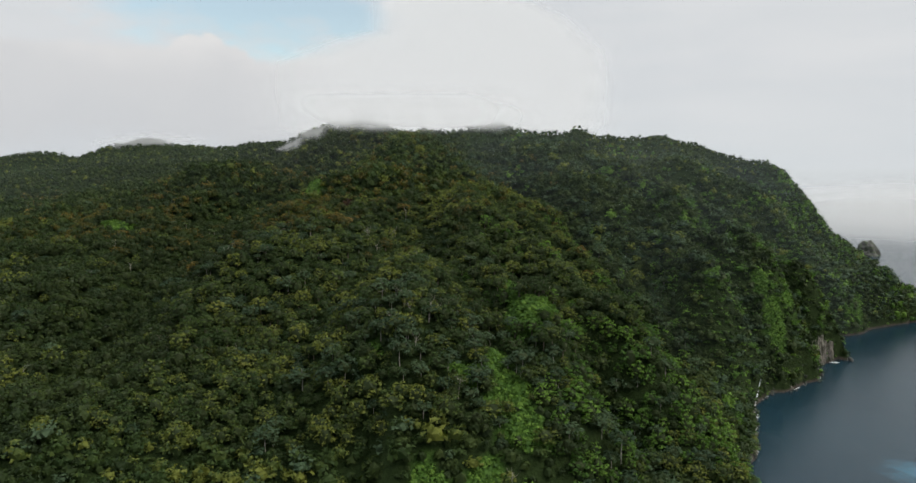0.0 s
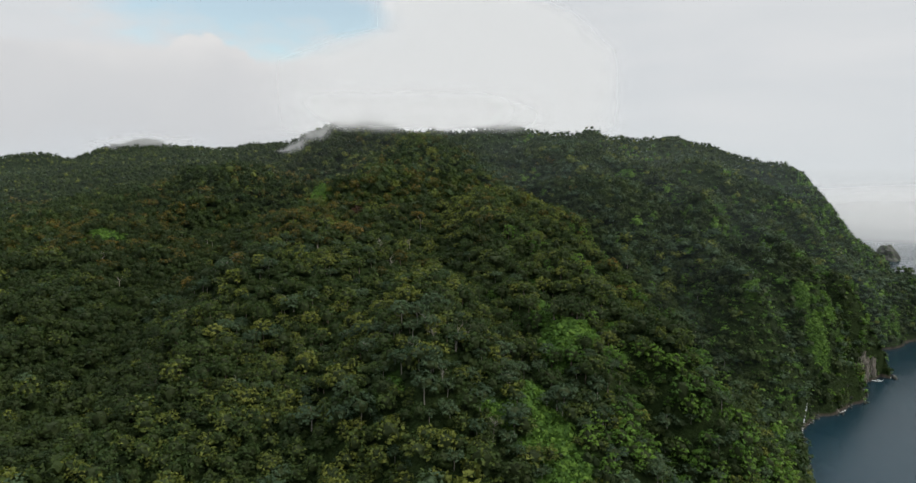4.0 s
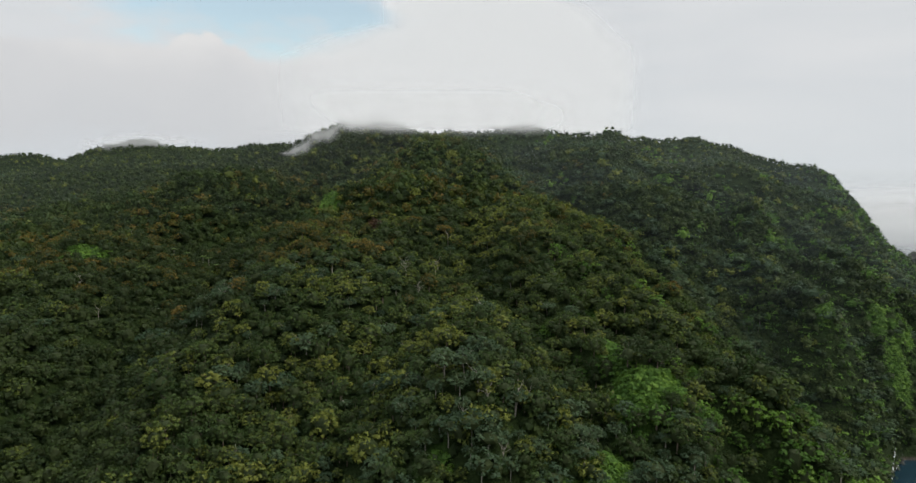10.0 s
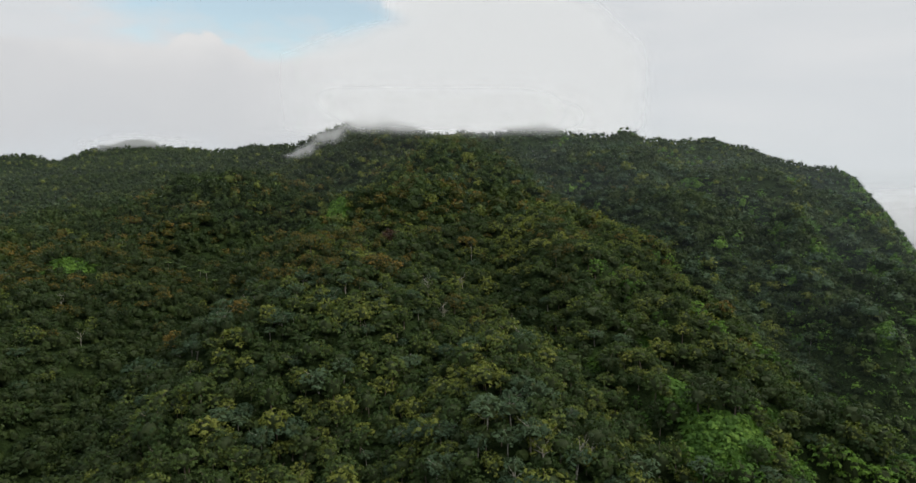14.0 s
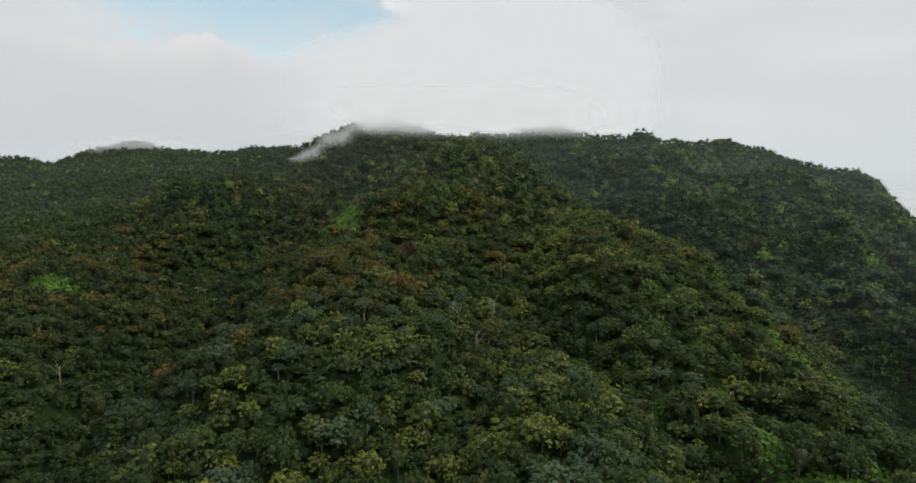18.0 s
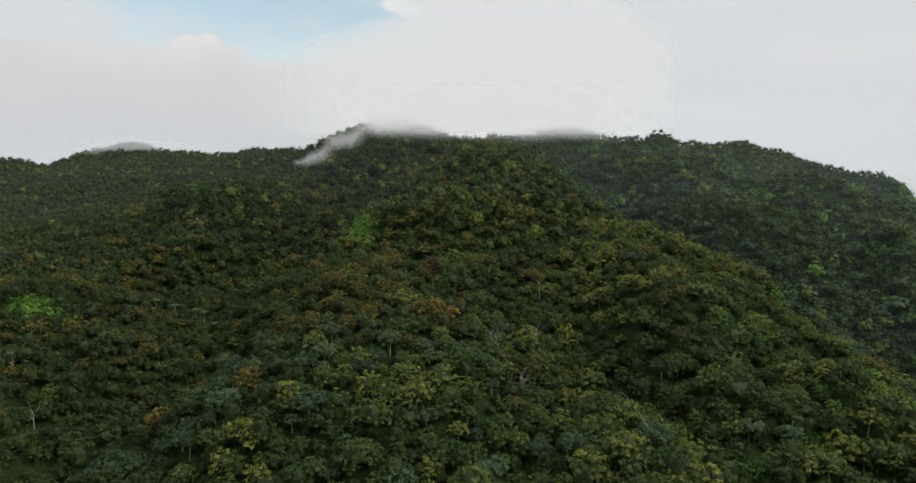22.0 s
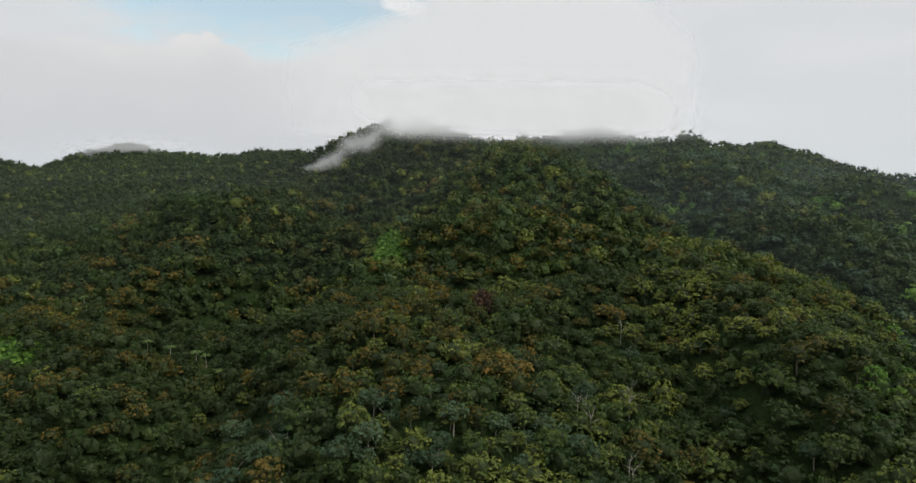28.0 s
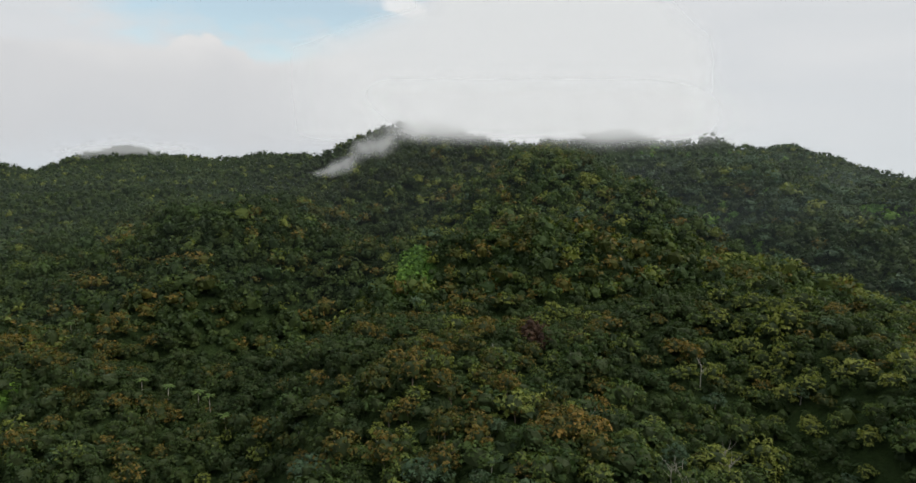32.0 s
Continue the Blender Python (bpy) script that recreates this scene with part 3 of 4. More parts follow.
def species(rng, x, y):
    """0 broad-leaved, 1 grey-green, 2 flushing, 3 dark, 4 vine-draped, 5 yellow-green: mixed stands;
    dark leaf colour stands for shade in the western valley, eastern gully and upper slope, yellow-green for light on
    the back of the central spur."""
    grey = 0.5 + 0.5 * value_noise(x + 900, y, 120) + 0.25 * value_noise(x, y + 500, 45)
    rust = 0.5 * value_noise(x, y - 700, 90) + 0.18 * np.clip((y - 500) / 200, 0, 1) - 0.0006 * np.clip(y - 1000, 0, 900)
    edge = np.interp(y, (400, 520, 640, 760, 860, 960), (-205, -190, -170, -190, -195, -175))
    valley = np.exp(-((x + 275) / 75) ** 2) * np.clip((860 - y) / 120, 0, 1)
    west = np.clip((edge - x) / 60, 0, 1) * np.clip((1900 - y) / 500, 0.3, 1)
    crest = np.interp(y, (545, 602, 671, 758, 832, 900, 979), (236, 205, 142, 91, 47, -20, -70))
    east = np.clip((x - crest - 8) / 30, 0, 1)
    # shade of valley, gully and upper slope, put in as a share of dark leaves
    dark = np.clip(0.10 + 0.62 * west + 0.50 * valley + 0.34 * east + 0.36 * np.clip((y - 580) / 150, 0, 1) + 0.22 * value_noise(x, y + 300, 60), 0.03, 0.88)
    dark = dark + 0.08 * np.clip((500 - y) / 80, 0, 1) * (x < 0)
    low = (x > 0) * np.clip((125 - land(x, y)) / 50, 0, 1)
    # brow: light along the crest, put in as paler and fewer dark leaves
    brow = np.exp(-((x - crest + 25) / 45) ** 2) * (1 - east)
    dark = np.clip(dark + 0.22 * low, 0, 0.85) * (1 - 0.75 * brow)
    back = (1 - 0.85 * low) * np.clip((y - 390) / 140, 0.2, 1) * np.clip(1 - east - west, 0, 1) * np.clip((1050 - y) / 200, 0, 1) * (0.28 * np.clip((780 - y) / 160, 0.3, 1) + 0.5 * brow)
    r = rng.random(len(x))
    steep = slope(x, y)
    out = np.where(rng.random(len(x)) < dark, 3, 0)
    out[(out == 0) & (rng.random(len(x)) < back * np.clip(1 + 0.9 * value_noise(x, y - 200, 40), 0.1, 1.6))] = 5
    drape = np.clip((steep - 0.62) * 1.3 + 0.25 * low, 0, 0.62) * (x > 20) * np.clip(0.8 + value_noise(x, y, 35), 0.1, 1)
    drape = drape * np.where((east > 0.3) & (y > 640) & (x < crest + 150), 0.25, 1.0)
    out[rng.random(len(x)) < drape] = 4
    out[r < np.clip(grey * 0.5 - 0.17 - 0.26 * np.clip((y - 550) / 100, 0, 1) * np.clip((60 - x) / 160, 0.25, 1) + 0.20 * east + 0.10 * low, 0.01, 0.46)] = 1
    out[r > 1 - np.clip(0.25 + rust * 0.42, 0.04, 0.45) * np.clip((y - 560) / 120, 0.0, 1) * np.clip((170 - x) / 100, 0.0, 1) * np.clip((900 - y) / 160, 0.3, 1) * np.clip((1150 - y) / 150, 0, 1)] = 2
    return out


def limbs(rng, height, spread, thick, count):
    """A crooked trunk and its limbs, each a tapered tube."""
    lean = rng.uniform(-0.9, 0.9, 2)
    stem = [(lean[0] * k * k, lean[1] * k * k + 0.12 * math.sin(5 * k), height * k) for k in (0, 0.25, 0.5, 0.75, 1.0)]
    out = [tube(stem, [thick * w for w in (1.25, 0.95, 0.8, 0.65, 0.4)])]
    for k in range(count):
        a, low = 2 * math.pi * (k + rng.random() * 0.6) / count, 0.55 + 0.4 * rng.random()
        foot = Vector((lean[0] * low * low, lean[1] * low * low, height * low))
        reach = spread * (0.6 + 0.5 * rng.random())
        way = Vector((math.cos(a) * reach, math.sin(a) * reach, height * (0.10 + 0.22 * rng.random())))
        bend = Vector(rng.uniform(-0.3, 0.3, 3))
        out.append(tube([foot, foot + way * 0.5 + bend, foot + way, foot + way * 1.25 + Vector((0, 0, 0.5)) - bend], [thick * 0.45, thick * 0.34, thick * 0.2, thick * 0.07], 5))
    return out


def part(name, arrays, mat, parent, label=""):
    verts, faces, *mark = arrays
    ob = mesh_object(name, verts, faces, mat, mark[0] if mark else None, smooth=True)
    ob.parent = parent
    return tagged(ob, label)


def tree_kind(rng, name, style, bark, label, category, group, variants):
    """Whole trees with trunk, limbs and crown, ready to be copied."""
    made = []
    for _ in range(variants):
        tree = tagged(new(name), label, category, group)
        stem, *arms = limbs(rng, 8.4 if style != "grey" else 9.6, 3.5, 0.24 if style == "grey" else 0.28, 4)
        part("trunk", stem, BARK[bark], tree)
        for arm in arms:
            part("limb", arm, BARK[bark], tree)
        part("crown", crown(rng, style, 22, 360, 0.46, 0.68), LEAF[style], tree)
        made.append(tree)
    return made


def stand_trees(rng, trees, spots, limit):
    """Plants copies of the trees at the spots (x, y, z, size), and takes the patterns away."""
    for k, (x, y, z, size) in enumerate(spots[:limit]):
        m = Matrix.LocRotScale((x, y, z), Euler((rng.normal(0, 0.04), rng.normal(0, 0.04), rng.random() * 6.28)), None)
        tree = copy_thing(trees[k % len(trees)], m)
        tree.scale = (size * (0.9 + 0.2 * rng.random()), size, size * (0.9 + 0.25 * rng.random()))
    for tree in trees:
        for ob in (*tree.children_recursive, tree):
            bpy.data.objects.remove(ob)


KINDS = (("green", "mixed broad-leaved rainforest canopy in deep and yellowish greens", 6),
         ("grey", "flat-crowned forest trees with dull grey-green leaves", 4),
         ("rust", "forest trees flushing orange-brown young leaves", 3),
         ("dark", "broad-leaved forest tinted dark green for the shade of valleys and upper slope", 5),
         ("vine", "vine-draped trees on the steep seaward slopes", 4),
         ("light", "broad-leaved canopy tinted yellow-green for the light on the back of the spur", 4))
SINGLE = (("broadleaf_tree", "brown", "broad-leaved rainforest tree with a rounded deep green crown", "trees of the central spur", 300, 8),
          ("pale_tree", "pale", "slender pale-barked tree with a flat grey-green crown", "pale trees of the central spur", 150, 5),
          ("flushing_tree", "brown", "broad-leaved tree tipped with orange-brown young leaves", "flushing trees of the central spur", 60, 4),
          ("dark_tree", "brown", "broad-leaved rainforest tree with a dense crown in shade-dark green", "dark trees of the central spur", 120, 4),
          ("vine_draped_tree", "brown", "tree smothered in bright green hanging vines", "vine-draped trees of the slope", 60, 3),
          ("young_leaved_tree", "brown", "broad-leaved rainforest tree with a crown tinted sunlit yellow-green", "yellow-green trees of the central spur", 160, 4))


FLUSHING = [(-122, 624), (-118, 630), (-127, 619), (-125, 633), (2, 595), (-188, 658), (-175, 652), (-140, 647), (-147, 654), (-145, 667), (-202, 719)]


def forest():
    rng = np.random.default_rng(11)
    #        zone, extent, spacing, tufts, sprays, spray size, core, tree size
    zones = [("near", NEAR, 7.1, 16, 215, 0.52, 0.68, 0.96), ("middle", MID, 7.5, 11, 62, 0.86, 0.74, 0.93), ("far", (-1900, 1250, 200, 2150), 9.8, 6, 11, 1.4, 0.78, 0.92)]
    for zone, box, step, tufts, count, size, core, scale in zones:
        within, near, mid = inside(box), inside(NEAR), inside(MID)
        keep = within if zone == "near" else (lambda x, y: within(x, y) & ~near(x, y)) if zone == "middle" else (lambda x, y: ~mid(x, y))
        p = lattice(rng, *box, step, keep)
        if zone == "far":  # the north slopes and the far west lie away from the flight: thinner there
            x, y = p[:, 0], p[:, 1]
            away = (land(x, y + 12) - land(x, y - 12) < -3.0) | (x < -0.78 * y - 150)
            p = p[~away | (rng.random(len(p)) < 0.15)]
            bluff = lattice(rng, 480, 1250, 880, 1800, 6.5, lambda x, y: ~mid(x, y))
            p = np.concatenate([p, bluff[slope(bluff[:, 0], bluff[:, 1]) > 0.9]])
        if zone == "middle":  # the steep faces carry vines rather than trees
            p = p[(slope(p[:, 0], p[:, 1]) < 0.95) | (rng.random(len(p)) < 0.6)]
        p[:, 2] -= dict(near=0.6, middle=1.4, far=3.2)[zone]  # lower limbs reach the slope
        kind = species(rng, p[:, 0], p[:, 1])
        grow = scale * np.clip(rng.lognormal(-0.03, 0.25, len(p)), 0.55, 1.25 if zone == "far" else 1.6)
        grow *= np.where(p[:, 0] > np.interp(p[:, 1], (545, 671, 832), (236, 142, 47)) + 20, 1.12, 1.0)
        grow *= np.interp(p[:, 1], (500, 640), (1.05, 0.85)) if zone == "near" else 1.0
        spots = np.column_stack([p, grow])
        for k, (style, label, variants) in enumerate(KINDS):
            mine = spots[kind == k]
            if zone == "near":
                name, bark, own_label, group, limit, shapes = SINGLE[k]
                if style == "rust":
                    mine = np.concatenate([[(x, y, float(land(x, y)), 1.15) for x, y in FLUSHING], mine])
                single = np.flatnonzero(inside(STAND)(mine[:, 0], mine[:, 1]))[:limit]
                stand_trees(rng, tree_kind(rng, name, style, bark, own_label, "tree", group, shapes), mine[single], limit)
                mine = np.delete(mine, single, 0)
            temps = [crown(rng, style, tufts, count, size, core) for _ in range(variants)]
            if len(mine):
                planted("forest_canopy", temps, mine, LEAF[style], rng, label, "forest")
            if k == 1 and zone == "near":
                stems = [tube([(0, 0, -1), (0.2, 0, 4), (0, 0.2, 8.6)], (0.24, 0.19, 0.12), 5) for _ in range(2)]
                planted("forest_trunks", stems, mine, BARK["pale"], rng, "slender pale trunks under grey-green crowns", "tree trunks")


forest()


def undergrowth():
    """Saplings and shrubs that close the gaps under the canopy, in dark leaves that put the gaps' shade into the
    colour.
    """
    rng = np.random.default_rng(19)
    for box, skip, step, count, size in ((NEAR, None, 7.5, 10, 0.8), (MID, NEAR, 9.0, 5, 1.3)):
        own, other = inside(box), inside(skip) if skip else None
        p = lattice(rng, *box, step, (lambda x, y: own(x, y) & ~other(x, y)) if skip else own)
        spots = np.column_stack([p, rng.uniform(0.8, 1.8, len(p))])
        temps = []
        for _ in range(5):
            mound = [(rng.uniform(-0.6, 0.6), rng.uniform(-0.6, 0.6), 1.4, 2.0, 1.7)]
            temps.append(joined([dome(rng, *mound[0], 5, ((0.7, 0.5), (0.95, -0.5))), sprays(rng, count, mound, size)]))
        half = rng.random(len(p)) < 0.35
        planted("undergrowth", temps, spots[half], LEAF["dark"], rng, "shrubs and saplings tinted shade-dark under the forest canopy", "undergrowth")
        planted("undergrowth", temps, spots[~half], LEAF["dark"], rng, "shrubs and saplings tinted shade-dark in the gaps of the forest canopy", "undergrowth")


undergrowth()


# ---- single trees that stand out ----
def bare_trees():
    rng = np.random.default_rng(23)
    patterns = []
    for _ in range(4):
        tree = tagged(new("bare_tree"), "leafless dead tree with bleached grey-white limbs", "dead tree", "dead trees on the slope")
        stem, *arms = limbs(rng, 12.0, 3.6, 0.22, 6)
        part("trunk", stem, BARK["pale"], tree)
        for arm in arms:
            part("limb", arm, BARK["pale"], tree)
        patterns.append(tree)
    places = [(-20, 427), (-6, 441), (0, 382), (30, 340), (-291, 410), (70, 477), (12, 418), (-28, 401), (69, 484), (-13, 433), (-33, 425), (-45, 418), (-86, 603), (-65, 626), (-75, 583),
              (-86, 612), (-76, 585), (-51, 521), (-89, 615), (-63, 632), (-56, 677), (-340, 618), (-305, 581), (-335, 613)]
    spots = [(x, y, float(land(x, y)) - 0.3, 0.75 + 0.3 * rng.random()) for x, y in places]
    stand_trees(rng, patterns, spots, 99)


def golden_trees():
    """Two broad emergent trees in golden-brown flush on the back of the central spur."""
    rng = np.random.default_rng(27)
    patterns = tree_kind(rng, "golden_tree", "golden", "brown", "tall spreading tree flushing golden-brown over green leaves", "tree", "golden trees of the central spur", 2)
    stand_trees(rng, patterns, [(x, y, float(land(x, y)) - 3.0, size) for x, y, size in ((-122, 623, 1.45), (-113, 629, 1.25), (-131, 620, 1.05))], 9)


def dead_creepers():
    """A strip of withered red-brown creepers in a notch of the spur."""
    rng = np.random.default_rng(29)
    x, y = -122 + rng.normal(0, 2.2, 90), 706 + rng.normal(0, 7, 90)
    temps = [sprays(rng, 16, [(0, 0, 2.6, 1.6, 3.2)], 0.6) for _ in range(4)]
    planted("dead_creepers", temps, np.column_stack([x, y, land(x, y) + 1.5, rng.uniform(0.8, 1.5, 90)]), LEAF["withered"], rng, "withered red-brown creepers hanging in a notch of the forest", "creepers")


def palms():
    rng = np.random.default_rng(5)
    patterns = []
    for _ in range(2):
        palm = tagged(new("palm_tree"), "slender palm with a star of arching green fronds", "palm", "palms in the western valley")
        part("trunk", tube([(0, 0, -0.5), (0.3, 0.1, 4), (0.5, 0.3, 8), (0.5, 0.4, 11.5)], (0.2, 0.16, 0.14, 0.12)), BARK["pale"], palm)
        for k in range(11):
            a, lift = 2 * math.pi * (k + 0.5 * rng.random()) / 11, rng.uniform(0.1, 0.8)
            verts, faces = [], []
            for j, (r, z) in enumerate(((0.1, 0), (1.0, 0.5 + lift), (2.1, 0.5 + lift), (3.1, -0.2 + lift))):
                w = (0.12, 0.5, 0.45, 0.05)[j]
                for side, drop in ((-1, 0.25), (0, 0), (1, 0.25)):
                    verts.append((0.5 + r * math.cos(a) - side * w * math.sin(a), 0.4 + r * math.sin(a) + side * w * math.cos(a), 11.5 + z - drop * w))
            for j in range(3):
                for c in (0, 1):
                    i = j * 3 + c
                    faces += [(i, i + 1, i + 4), (i, i + 4, i + 3)]
            part("frond", (np.array(verts), np.array(faces)), LEAF["palm"], palm)
        patterns.append(palm)
    places = [(-281, 710), (-274, 706), (-305, 704), (-262, 694), (-373, 765), (-295, 708)]
    stand_trees(rng, patterns, [(x, y, float(land(x, y)) - 2.5, 1.0 + 0.2 * rng.random()) for x, y in places], 99)


def vines():
    """Low creepers that smother the openings."""
    rng = np.random.default_rng(31)
    spots = []
    for cx, cy, a, b, _ in CLEARINGS:
        r = max(a, b) * 1.25
        gx, gy = np.meshgrid(np.arange(cx - r, cx + r, 1.7), np.arange(cy - r, cy + r, 1.7))
        x, y = gx.ravel() + rng.uniform(-0.8, 0.8, gx.size), gy.ravel() + rng.uniform(-0.8, 0.8, gx.size)
        ok = clearing(x, y) > 0.3
        x, y = x[ok], y[ok]
        spots.append(np.column_stack([x, y, land(x, y) - 0.2, rng.uniform(0.8, 2.2, len(x))]))
    bluff = lattice(rng, 130, 760, 500, 1150, 4.2, lambda x, y: slope(x, y) > 0.7)
    curtains = [sprays(rng, 15, [(0, 0, 0.6, 2.8, 1.6)], 0.8) for _ in range(6)]
    mixed = rng.random(len(bluff)) < 0.5
    for mine, style, label in ((bluff[mixed], "vine", "bright green vines hanging over the steep seaward slope"), (bluff[~mixed], "dark", "dark creepers hanging over the steep seaward slope")):
        planted("vine_curtain", curtains, np.column_stack([mine, rng.uniform(0.7, 1.4, len(mine))]), LEAF[style], rng, label, "vines")
    temps = [sprays(rng, 12, [(0, 0, 0.2, 1.2, 0.8)], 0.5) for _ in range(6)]
    planted("vine_thicket", temps, np.concatenate(spots), LEAF["vine"], rng, "bright green creepers smothering open slopes", "vines")


bare_trees()
golden_trees()
dead_creepers()
palms()
vines()


# ---- shore ----
def rock_material(name, dark, mid, light):
    m, t, out = material(name)
    pos = t.nodes.new("ShaderNodeNewGeometry").outputs["Position"]
    tall = t.nodes.new("ShaderNodeMapping")
    tall.inputs["Scale"].default_value = (1, 1, 0.3)
    t.links.new(pos, tall.inputs["Vector"])
    n, moss = noise_node(t, tall.outputs[0], 0.4, 8, 0.68), noise_node(t, pos, 0.12, 5, 0.6)
    colour = mix(t, ramp(t, moss, (0.5, 0.0), (0.62, 0.75)), ramp(t, n, (0.3, dark), (0.55, mid), (0.75, light)), (0.030, 0.050, 0.015))
    p = principled(t, out, colour, 0.88)
    bump(t, p, n, 0.9, 1.2)
    return m


ROCK = rock_material("cliff_rock", (0.045, 0.040, 0.034), (0.17, 0.15, 0.125), (0.40, 0.37, 0.32))
DARK_ROCK = rock_material("islet_rock", (0.016, 0.017, 0.015), (0.036, 0.037, 0.032), (0.070, 0.068, 0.058))


def stone(rng, rough=0.35, detail=2):
    bm = bmesh.new()
    bmesh.ops.create_icosphere(bm, subdivisions=detail, radius=1)
    off = Vector(rng.uniform(-50, 50, 3))
    for v in bm.verts:
        v.co *= 1 + rough * noise.noise(v.co * 1.3 + off) + 0.5 * rough * noise.noise(v.co * 3.1 + off)
    me = bpy.data.meshes.new("boulder")
    bm.to_mesh(me)
    bm.free()
    me.materials.append(ROCK)
    return me


def shoreline():
    """Where the sea meets the land on the seaward side: points from south to north."""
    out = []
    for y in np.arange(470, 805, 2.5):
        x = np.arange(560, 120, -1.0)
        wet = land(x, np.full(x.shape, y)) < 0.3
        k = int(np.argmin(wet))
        out.append((float(x[k]), float(y)))
    return out


def shore():
    rng = np.random.default_rng(41)
    meshes = [stone(rng) for _ in range(7)]
    for me in meshes:
        me.materials[0] = DARK_ROCK
    line = shoreline()
    for k in range(130):
        x, y = line[int(rng.integers(0, len(line)))]
        x, y = x + rng.normal(0.5, 2.2), y + rng.normal(0, 2.0)
        size = 0.8 + 2.0 * rng.random() ** 2.2 * (1.7 if 735 < y < 800 else 1.0)
        ob = new("boulder", meshes[k % 7])
        ob.matrix_world = Matrix.LocRotScale((x, y, max(float(land(x, y)), -0.3) + size * 0.1), Euler(rng.uniform(0, 6.28, 3)), (size * 1.2, size, size * 0.75))
        tagged(ob, "dark brown sea-worn boulder at the waterline", "boulder", "shore boulders")
    columns = [stone(rng, 0.85, 4) for _ in range(5)]
    # the tall bare face at the tip of the headland, and low rocks along the rest of the shore
    tip = [(424 + 58 * k / 25, 742 + 45 * k / 25) for k in range(26)]
    for k, (x, y) in enumerate(tip + [p for p in line if p[1] <= 722][::7]):
        bare = k < 26
        tall = (7 + 13 * math.sin(math.pi * k / 25) ** 0.7) * (0.45 + 0.75 * rng.random()) if bare else 1.8 + 2 * rng.random()
        wide = 1.8 + 2.0 * rng.random() if bare else 2.8
        ob = new("cliff_outcrop", columns[k % 5])
        at = (x - 2.5 + rng.normal(0, 0.8), y + 3.5 + rng.normal(0, 0.8), tall * 0.62) if bare else (x - 2.4, y + 1.4, 0.3)
        ob.matrix_world = Matrix.LocRotScale(at, Euler((rng.normal(0, 0.08), rng.normal(0, 0.08), rng.random() * 6.28)), (wide, wide * (0.8 + 0.4 * rng.random()), tall))
        tagged(ob, "pale weathered rock face of the sea cliff" if bare else "low brown rock at the foot of the slope", "rock", "cliff rocks" if bare else "shore rocks")
    islet = new("islet", stone(rng, 0.4, 4))
    islet.data.materials[0] = DARK_ROCK
    islet.matrix_world = Matrix.LocRotScale((1172, 1790, -4), Euler((0, 0.12, 0.4)), (33, 27, 40))
    tagged(islet, "steep dark rock islet rising from the sea", "islet")
    # foam where the swell breaks
    verts, faces = [], []
    for k, (x, y) in enumerate(line):
        swell = 3.0 * math.exp(-((y - 610) / 14) ** 2) + 6.5 * math.exp(-((y - 770) / 20) ** 2) + 1.5 * math.exp(-((y - 690) / 10) ** 2)
        w = max(0.0, 2.4 * float(value_noise(x, y, 19)) + 1.8 * float(value_noise(x, y, 5)) - 0.1 + swell)
        verts += [(x - 1.0, y, 0.12), (x + 0.2 + w, y - 0.6 * w, 0.12)]
        if k and w > 0.2 and abs(x - line[k - 1][0]) < 7:
            i = 2 * k
            faces += [(i - 2, i - 1, i + 1), (i - 2, i + 1, i)]
    m, t, out = material("foam")
    pos = t.nodes.new("ShaderNodeNewGeometry").outputs["Position"]
    p = principled(t, out, (0.78, 0.80, 0.81), 0.7)
    t.links.new(ramp(t, noise_node(t, pos, 0.5, 6, 0.75), (0.46, 0.0), (0.58, 0.85)), p.inputs["Alpha"])
    # a thin fall of water down the face of the cove
    fall, strip = [], []
    for k in range(15):
        x, y = 303.5 + 1.1 * k * 0.8, 622 + 1.1 * k
        w = 0.5 + 0.3 * float(value_noise(x, y, 2))
        top = max(float(land(x, y)), 1.9 * k) + 0.5
        fall += [(x - w, y - 0.3, top), (x, y - 0.7, top + 0.1), (x + w, y - 0.2, top)]
        if k:
            i = 3 * k
            strip += [(i - 3, i - 2, i + 1), (i - 3, i + 1, i), (i - 2, i - 1, i + 2), (i - 2, i + 2, i + 1)]
    tagged(mesh_object("waterfall", fall, strip, m), "thin white waterfall down the vine-covered cove face", "waterfall")
    tagged(mesh_object("surf_foam", verts, faces, m), "thin white surf foam along the rocky waterline", "foam", kind="stuff")


shore()


